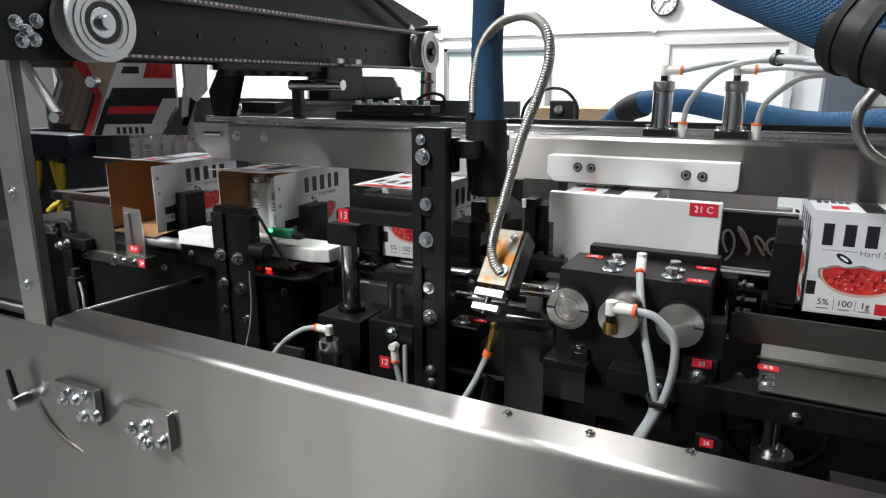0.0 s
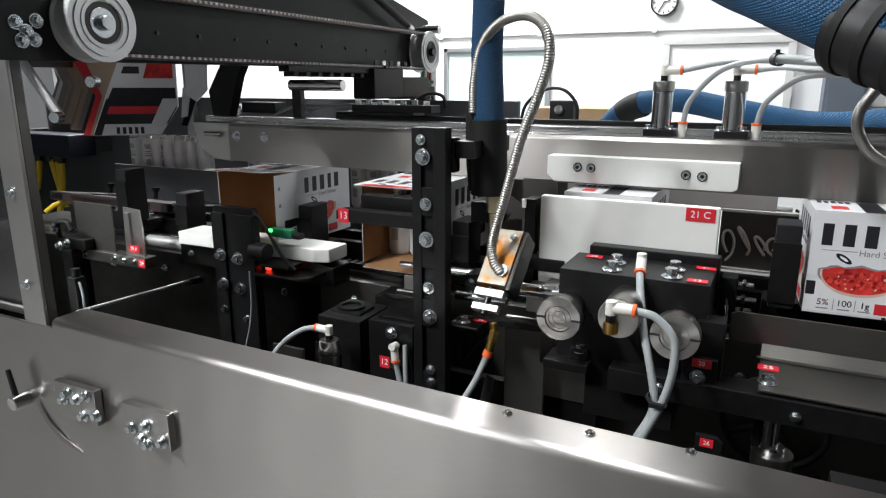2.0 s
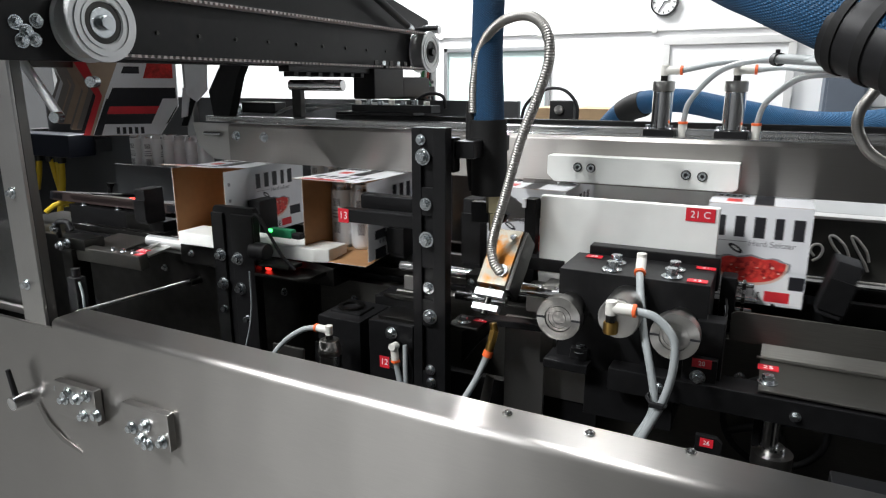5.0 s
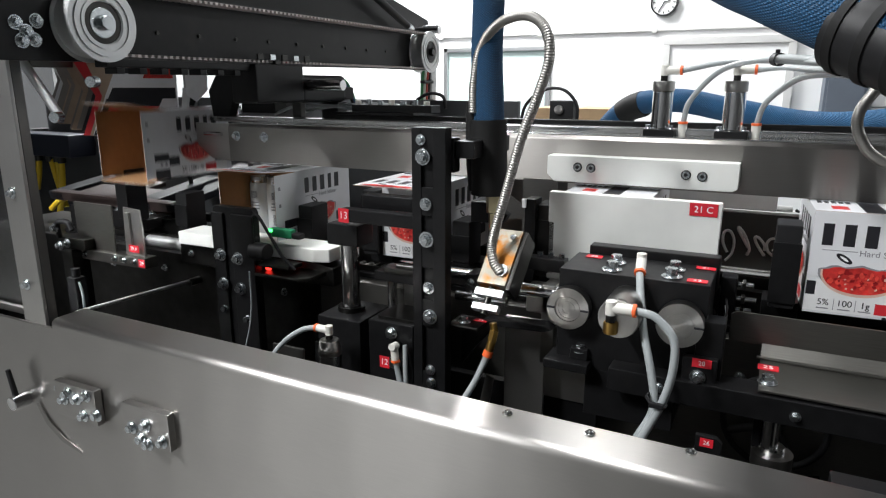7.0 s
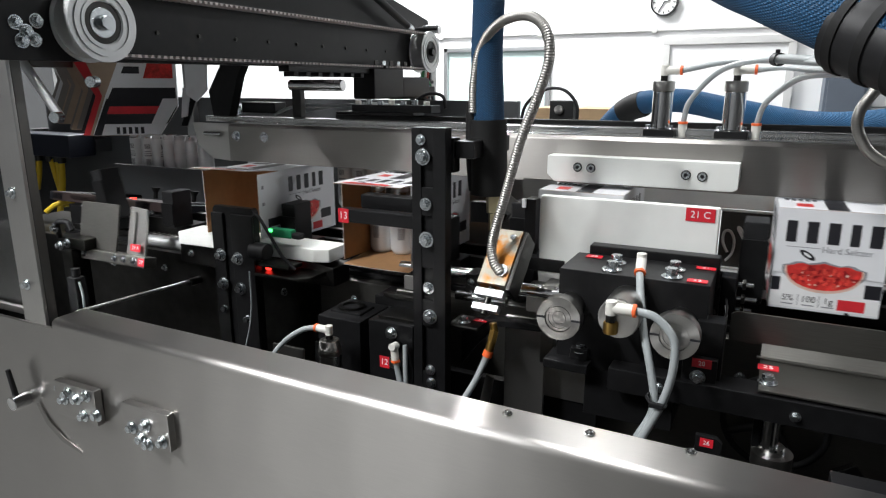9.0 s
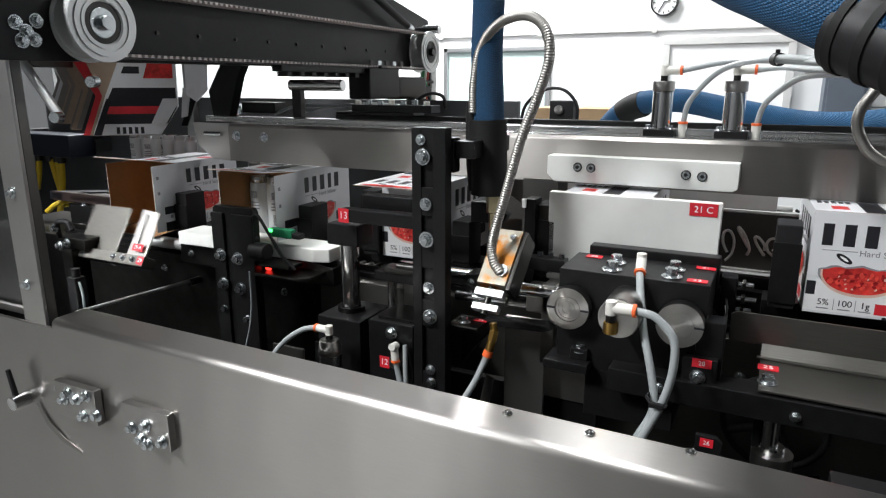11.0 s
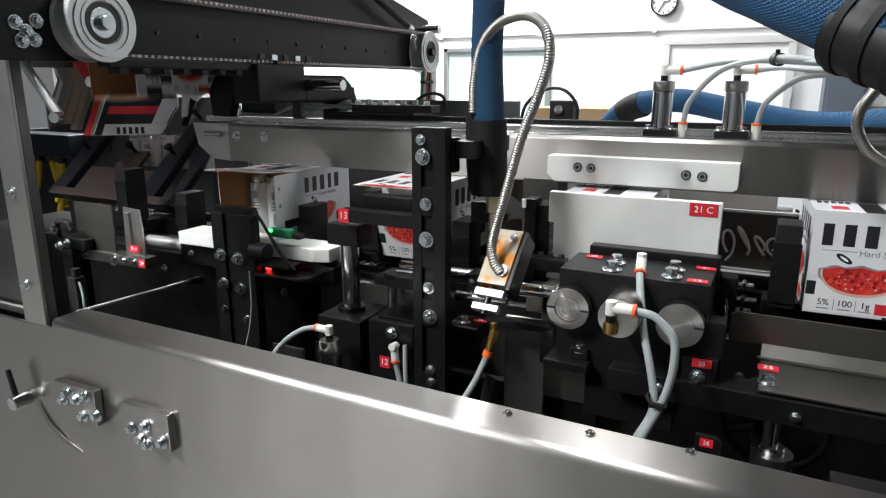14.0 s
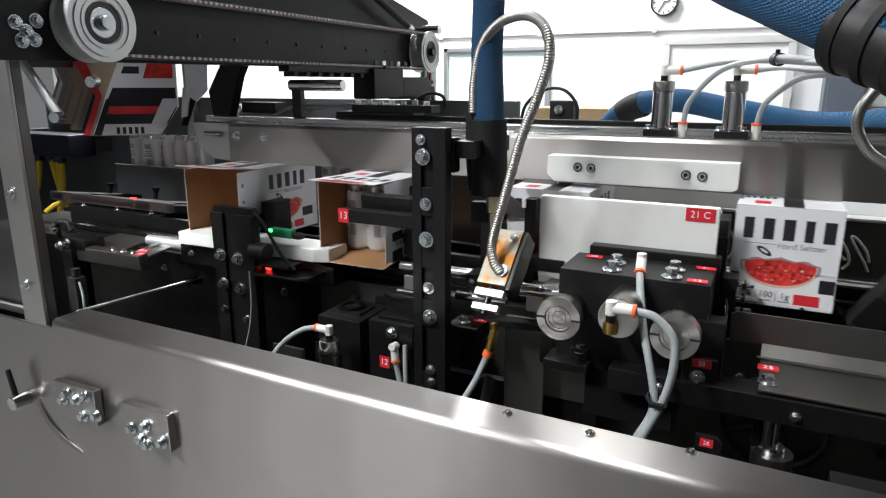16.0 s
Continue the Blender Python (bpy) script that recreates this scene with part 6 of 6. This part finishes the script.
cy(bm, (-1.18, 1.45, 1.446), (-1.01, 1.45, 1.446), 0.0145, seg=20, bev=0.002)
part("barrel", bm, CHROME, ph)
for k, pts in enumerate((((-1.25, 1.46, 1.368), (-1.18, 1.47, 1.39), (-1.08, 1.48, 1.392), (-0.98, 1.48, 1.385)), ((-1.2, 1.48, 1.368), (-1.1, 1.5, 1.388), (-0.95, 1.5, 1.398), (-0.8, 1.5, 1.39)), ((-0.84, 1.5, 1.40), (-0.79, 1.5, 1.425), (-0.75, 1.5, 1.42), (-0.74, 1.5, 1.39)))):
    hose("air_hose", pts, 0.0042, (TUBE, TUBE, BLACKP)[k], "thin air hose lying on the rail", "hose", "hoses on the rail")
ms = thing("motor_box", (-0.45, 1.6, 1.36), "black box with round dial on a bracket behind the rail", "control box")
bm = start()
bx(bm, -0.505, -0.445, 1.6, 1.64, 1.36, 1.41, 0.003)
part("box", bm, BLACKP, ms)
bm = start()
cy(bm, (-0.48, 1.6, 1.388), (-0.48, 1.592, 1.388), 0.011, seg=20, bev=0.002)
part("dial", bm, TURNED, ms)
bm = start()
tube(bm, ((-0.58, 1.6, 1.35), (-0.565, 1.6, 1.40), (-0.52, 1.6, 1.435), (-0.47, 1.6, 1.435), (-0.437, 1.6, 1.40), (-0.436, 1.6, 1.35)), 0.004, seg=10)
part("handle_loop", bm, BLACKP, ms)

FLIP = thing("flip_plate", (-1.5, 1.09, 1.03), "two steel folding plates on a swivel base", "folding plate")
bm = start()
bx(bm, -0.125, 0.018, 0.0, 0.006, 0.0, 0.122, 0.002)
part("left_plate", bm, SHEETD, FLIP, "dark steel folding plate", local=True)
bm = start()
prism(bm, [(0.058, 0.0), (0.125, 0.0), (0.125, 0.075), (0.120, 0.118), (0.064, 0.122)], "y", 0.0, 0.006, 0.001)
prism(bm, [(0.075, 0.02), (0.088, 0.02), (0.088, 0.11), (0.075, 0.11)], "y", -0.006, 0.0, 0.001)
part("right_plate", bm, STEEL_V, FLIP, "pale steel folding plate", local=True)
bm = start()
bx(bm, -0.128, 0.138, -0.012, 0.026, -0.028, 0.0, 0.003)
part("base_bar", bm, SHEETD, FLIP, local=True)
for x in (-0.085, 0.03, 0.065, 0.10):
    o = bolt(FLIP, (0, 0, 0), 0.0085)
    o.matrix_basis = pose(x, -0.012, -0.012)
m4 = sticker(FLIP, "29 A", (0, 0, 0), 0.036, 0.018)
m4.matrix_basis = pose(0.098, -0.0068, 0.02, 90)
m4 = sticker(FLIP, "29", (0, 0, 0), 0.022, 0.02)
m4.matrix_basis = pose(0.128, -0.0128, -0.013, 90)

ARM = thing("vacuum_arm", (-1.80, 1.36, 1.09), "dark vacuum arm frame with suction cups", "vacuum arm")
for x in (-0.31, 0.10):
    bm = start()
    bx(bm, x - 0.036, x + 0.036, 0.0, 0.46, -0.014, 0.014, 0.004)
    part("bar", bm, NAVYBLACK, ARM, local=True)
bm = start()
prism(bm, [(0.20, 0.0), (0.235, 0.0), (0.235, 0.16), (0.215, 0.24), (0.165, 0.25), (0.16, 0.20), (0.195, 0.15)], "z", -0.012, 0.012, 0.003)
part("side_bracket", bm, NAVYBLACK, ARM, local=True)
bm = start()
bx(bm, -0.24, 0.06, 0.0, 0.13, -0.010, 0.010, 0.003)
bx(bm, -0.33, 0.22, 0.0, 0.03, -0.015, 0.015, 0.003)
bx(bm, -0.13, -0.03, 0.12, 0.21, -0.008, 0.008, 0.003)
part("cross_plate", bm, mat("dark_brown_plate", (0.03, 0.018, 0.016), 0.5, 0, 0.2, 40), ARM, local=True)
for x in (-0.31, -0.08, 0.10):
    for y in (0.2, 0.36):
        bm = start()
        cy(bm, (x, y, 0.012), (x, y, 0.035), 0.007, seg=14)
        cy(bm, (x, y, 0.035), (x, y, 0.05), 0.008, 0.015, seg=18)
        part("suction_cup", bm, RUBBER, ARM, local=True)
for x in (-0.34, -0.12, 0.06):
    bm = start()
    tube(bm, ((x - 0.05, 0.02, -0.06), (x - 0.02, 0.03, -0.035), (x + 0.01, 0.05, -0.02), (x + 0.02, 0.07, -0.016)), 0.009, seg=10)
    part("yellow_hose", bm, YELLOW, ARM, "yellow vacuum hose", local=True)
bm = start()
bx(bm, -0.01, 0.0, 0.045, 0.06, 0.011, 0.018, 0.001)
part("red_light", bm, REDLED, ARM, local=True)
ab = thing("arm_base", (-1.80, 1.36, 1.0), "dark base that carries the vacuum arm", "base")
bm = start()
bx(bm, -2.02, -1.60, 1.34, 1.38, 1.0, 1.07, 0.003)
part("base", bm, BLACK, ab)
for x in (-1.96, -1.80, -1.65):
    bolt(ab, (x, 1.35, 1.07), 0.011, rx=-90)


# ---- the working cycle ----
PERIOD, BEGIN, MOVE = 3.614, 0.42, 1.6
STATION = [-1.42, -1.02, -0.61, -0.19, 0.24, 1.14, 1.55, 1.96, 2.37, 2.78]
REST_Z, LANE_Y = 1.068, 1.25


def ease(f):
    """Starts and stops softly, runs evenly between."""
    f = min(1.0, max(0.0, f))
    return f * f / 0.16 if f < 0.08 else (1.0 - (1 - f) ** 2 / 0.16 if f > 0.92 else (f - 0.04) / 0.92)


def lane_steps(t):
    """How many stations the chain has advanced at t seconds."""
    k = math.floor((t - BEGIN) / PERIOD)
    return k + ease((t - BEGIN - k * PERIOD) / MOVE) + 0.0


def face_at(s):
    """Where a carton's leading face is after s stations."""
    i = int(math.floor(s))
    f = s - i
    if i >= len(STATION) - 1:
        return STATION[-1]
    if i == 4:
        return STATION[4] + min(0.9, max(0.0, f - 0.035) * 1.62)
    return STATION[i] + (STATION[i + 1] - STATION[i]) * f


TIMES = [round(0.1 * k, 3) for k in range(161)]


def cycle_rows(points, make):
    """Rows for something that repeats with the machine's cycle: points are (time in the cycle, value)."""
    rows = []
    for t in TIMES:
        p = t % PERIOD
        pts = [(points[-1][0] - PERIOD, points[-1][1])] + list(points) + [(points[0][0] + PERIOD, points[0][1])]
        for (a, u), (b, v) in zip(pts, pts[1:]):
            if a <= p <= b:
                rows.append((t, make(u + (v - u) * (p - a) / max(1e-6, b - a))))
                break
    return rows


def motions():
    for n, c in enumerate(CARTONS):
        first = 4 - n                      # the station at the start; below 0 it is still to come
        rows, flap_rows = [], {"top_flap": [], "bottom_flap": [], "left_flap": [], "right_flap": []}
        can_rows = [[], [], []]
        kids = {k.name.split(".")[0]: k for k in c.children}
        for t in TIMES:
            s = first + max(0.0, lane_steps(t))
            arrive = (-first - 1) * PERIOD + 3.62      # when a carton yet to come lands on the lane
            z, x, tip = REST_Z, 0.0, 0.0
            if first < 0 and t < arrive:
                d = arrive - t
                for (a, u), (b, v) in zip(((0, 0), (0.12, 0.05), (0.245, 0.145), (0.32, 0.21), (0.42, 0.30), (0.52, 0.42), (0.7, 0.62)), ((0.12, 0.05), (0.245, 0.145), (0.32, 0.21), (0.42, 0.30), (0.52, 0.42), (0.7, 0.62), (99, 0.62))):
                    if a <= d <= b:
                        z += u + (v - u) * (d - a) / (b - a)
                        break
                if d > 0.7:
                    z += 0.19 * (-first - 1) if t < arrive - PERIOD else 0.0
                x = -0.02 * min(1.0, d / 0.25)
            fx = face_at(max(0.0, s)) + x
            if first == 3 and 2.0 < t < 4.4:      # the first carton glides on a little after the chain stops
                for (a, u), (b, v) in zip(((2.0, -0.018), (2.5, 0.009), (3.0, 0.026), (3.5, 0.029), (4.0, 0.032), (4.2, 0.034)), ((2.5, 0.009), (3.0, 0.026), (3.5, 0.029), (4.0, 0.032), (4.2, 0.034), (4.5, 0.034))):
                    if a <= t <= b:
                        fx += u + (v - u) * (t - a) / (b - a)
                        break
            tip = 3.5 * min(1.0, max(0.0, (s - 3.75) / 0.25)) if s < 5 else 0.0
            rows.append((t, pose(fx - CW / 2, LANE_Y, z, 0, 0, tip)))
            # folding
            lap = t - ((2 - first) * PERIOD + BEGIN - PERIOD)   # seconds since the step that brings it to the folding station
            side_l = min(1.0, max(0.0, (lap - 1.95) / 0.25))
            side_r = min(1.0, max(0.0, (lap - 2.0) / 0.25))
            low = min(1.0, max(0.0, (lap - 2.55) / 0.22))
            up = min(1.0, max(0.0, (lap - PERIOD - 0.25) / 0.5))
            if first == 4 or first == 3:
                side_l = side_r = low = up = 1.0
            if first == 2:
                side_l = side_r = low = 1.0
            lift = -10.0 + 5.0 * min(1.0, max(0.0, s)) + 5.0 * min(1.0, max(0.0, s - 1.0))
            flap_rows["left_flap"].append((t, pose(-CW / 2 + TH, 0, 0, 0, 0, -3 + 92 * side_l)))
            flap_rows["right_flap"].append((t, pose(CW / 2 - TH, 0, 0, 0, 0, 2 - 91 * side_r)))
            flap_rows["bottom_flap"].append((t, pose(0, -0.0010, TH, 5 - 94.4 * low)))
            flap_rows["top_flap"].append((t, pose(0, -0.0022, CH - TH, lift + (89.6 - lift) * up)))
            # cans slide in from behind at the second station
            lap2 = t - ((1 - first) * PERIOD + BEGIN - PERIOD)
            push = min(1.0, max(0.0, (lap2 - 1.85) / 0.5))
            if first >= 1:
                push = 1.0
            for k in range(3):
                can_rows[k].append((t, pose(fx - CW / 2 + 0.0545 * (k - 1), LANE_Y + 0.033 + 0.45 * (1 - push), (REST_Z + 0.0022) if push > 0 or lap2 > -0.5 else REST_Z + 0.0022, 0, 0, 25 * k)))
        walk(c, rows)
        for nm, r in flap_rows.items():
            walk(kids[nm], r)
        for k in range(3):
            walk(CANS[3 * n + k], can_rows[k])
    # lugs: one leads and one trails each carton, and they tip over at the end wheel
    for n in range(9):
        first = 4 - n
        for lead in (0, 1):
            rows = []
            for t in TIMES:
                s = first + max(0.0, lane_steps(t))
                i = max(-4, min(8, int(math.floor(s))))
                x = -1.42 + 0.41 * s + (0.026 if lead else -CW - 0.034) + (0.02 if s > 3.5 else 0)
                over, under = x - 0.075, -1.66 - x
                if under > 0:
                    a = min(under / 0.05, math.pi * 0.97)
                    rows.append((t, pose(-1.66 - 0.12 * math.sin(a), 1.28, 0.92 + 0.12 * math.cos(a), 0, -math.degrees(a), 0)))
                elif over <= 0:
                    rows.append((t, pose(x, 1.28, 1.04)))
                else:
                    a = min(over / 0.13, math.pi * 0.97)
                    rows.append((t, pose(0.075 + 0.12 * math.sin(a), 1.28, 0.92 + 0.12 * math.cos(a), 0, math.degrees(a), 0)))
            walk(LUGS[2 * n + lead], rows)
    base = PRESS.location.copy()
    walk(PRESS, cycle_rows([(0.0, 0.0), (0.42, 0.0), (0.62, 1.0), (2.3, 1.0), (2.65, 0.0), (3.6, 0.0)], lambda v: pose(base.x, base.y - 0.052 * v, base.z)))
    lb0 = LIFT.location.copy()
    walk(LIFT, cycle_rows([(0.0, 0.0), (0.25, 0.0), (0.5, 1.0), (2.3, 1.0), (2.6, 0.0), (3.6, 0.0)], lambda v: pose(lb0.x, lb0.y, lb0.z - 0.185 * v)))
    tb0 = lr.location.copy()
    walk(lr, cycle_rows([(0.0, 0.0), (1.15, 0.0), (1.35, 1.0), (3.0, 1.0), (3.2, 0.0), (3.6, 0.0)], lambda v: pose(tb0.x, tb0.y, tb0.z - 0.052 * v)))
    cb0 = CARR.location.copy()
    walk(CARR, cycle_rows([(0.0, 0.45), (0.12, 0.08), (0.22, 0.0), (2.5, 0.0), (2.625, 0.15), (2.875, 0.51), (3.0, 0.72), (3.125, 0.98), (3.2, 1.0), (3.4, 1.0), (3.5, 0.895)], lambda v: pose(cb0.x, cb0.y - 0.525 * v, cb0.z)))
    fb0 = FLIP.location.copy()
    walk(FLIP, cycle_rows([(0.0, 0.0), (0.10, 0.0), (0.26, 1.0), (1.6, 1.0), (1.8, 0.0), (3.6, 0.0)], lambda v: pose(fb0.x, fb0.y, fb0.z, -84 * v)))
    ab0 = ARM.location.copy()
    walk(ARM, cycle_rows([(0.0, -4.0), (0.3, -10.0), (2.25, -10.0), (2.45, 8.0), (2.6, 38.0), (2.8, 64.0), (3.02, 66.0), (3.2, 34.0), (3.32, 14.0), (3.5, -2.0)], lambda v: pose(ab0.x, ab0.y, ab0.z, v)))


motions()
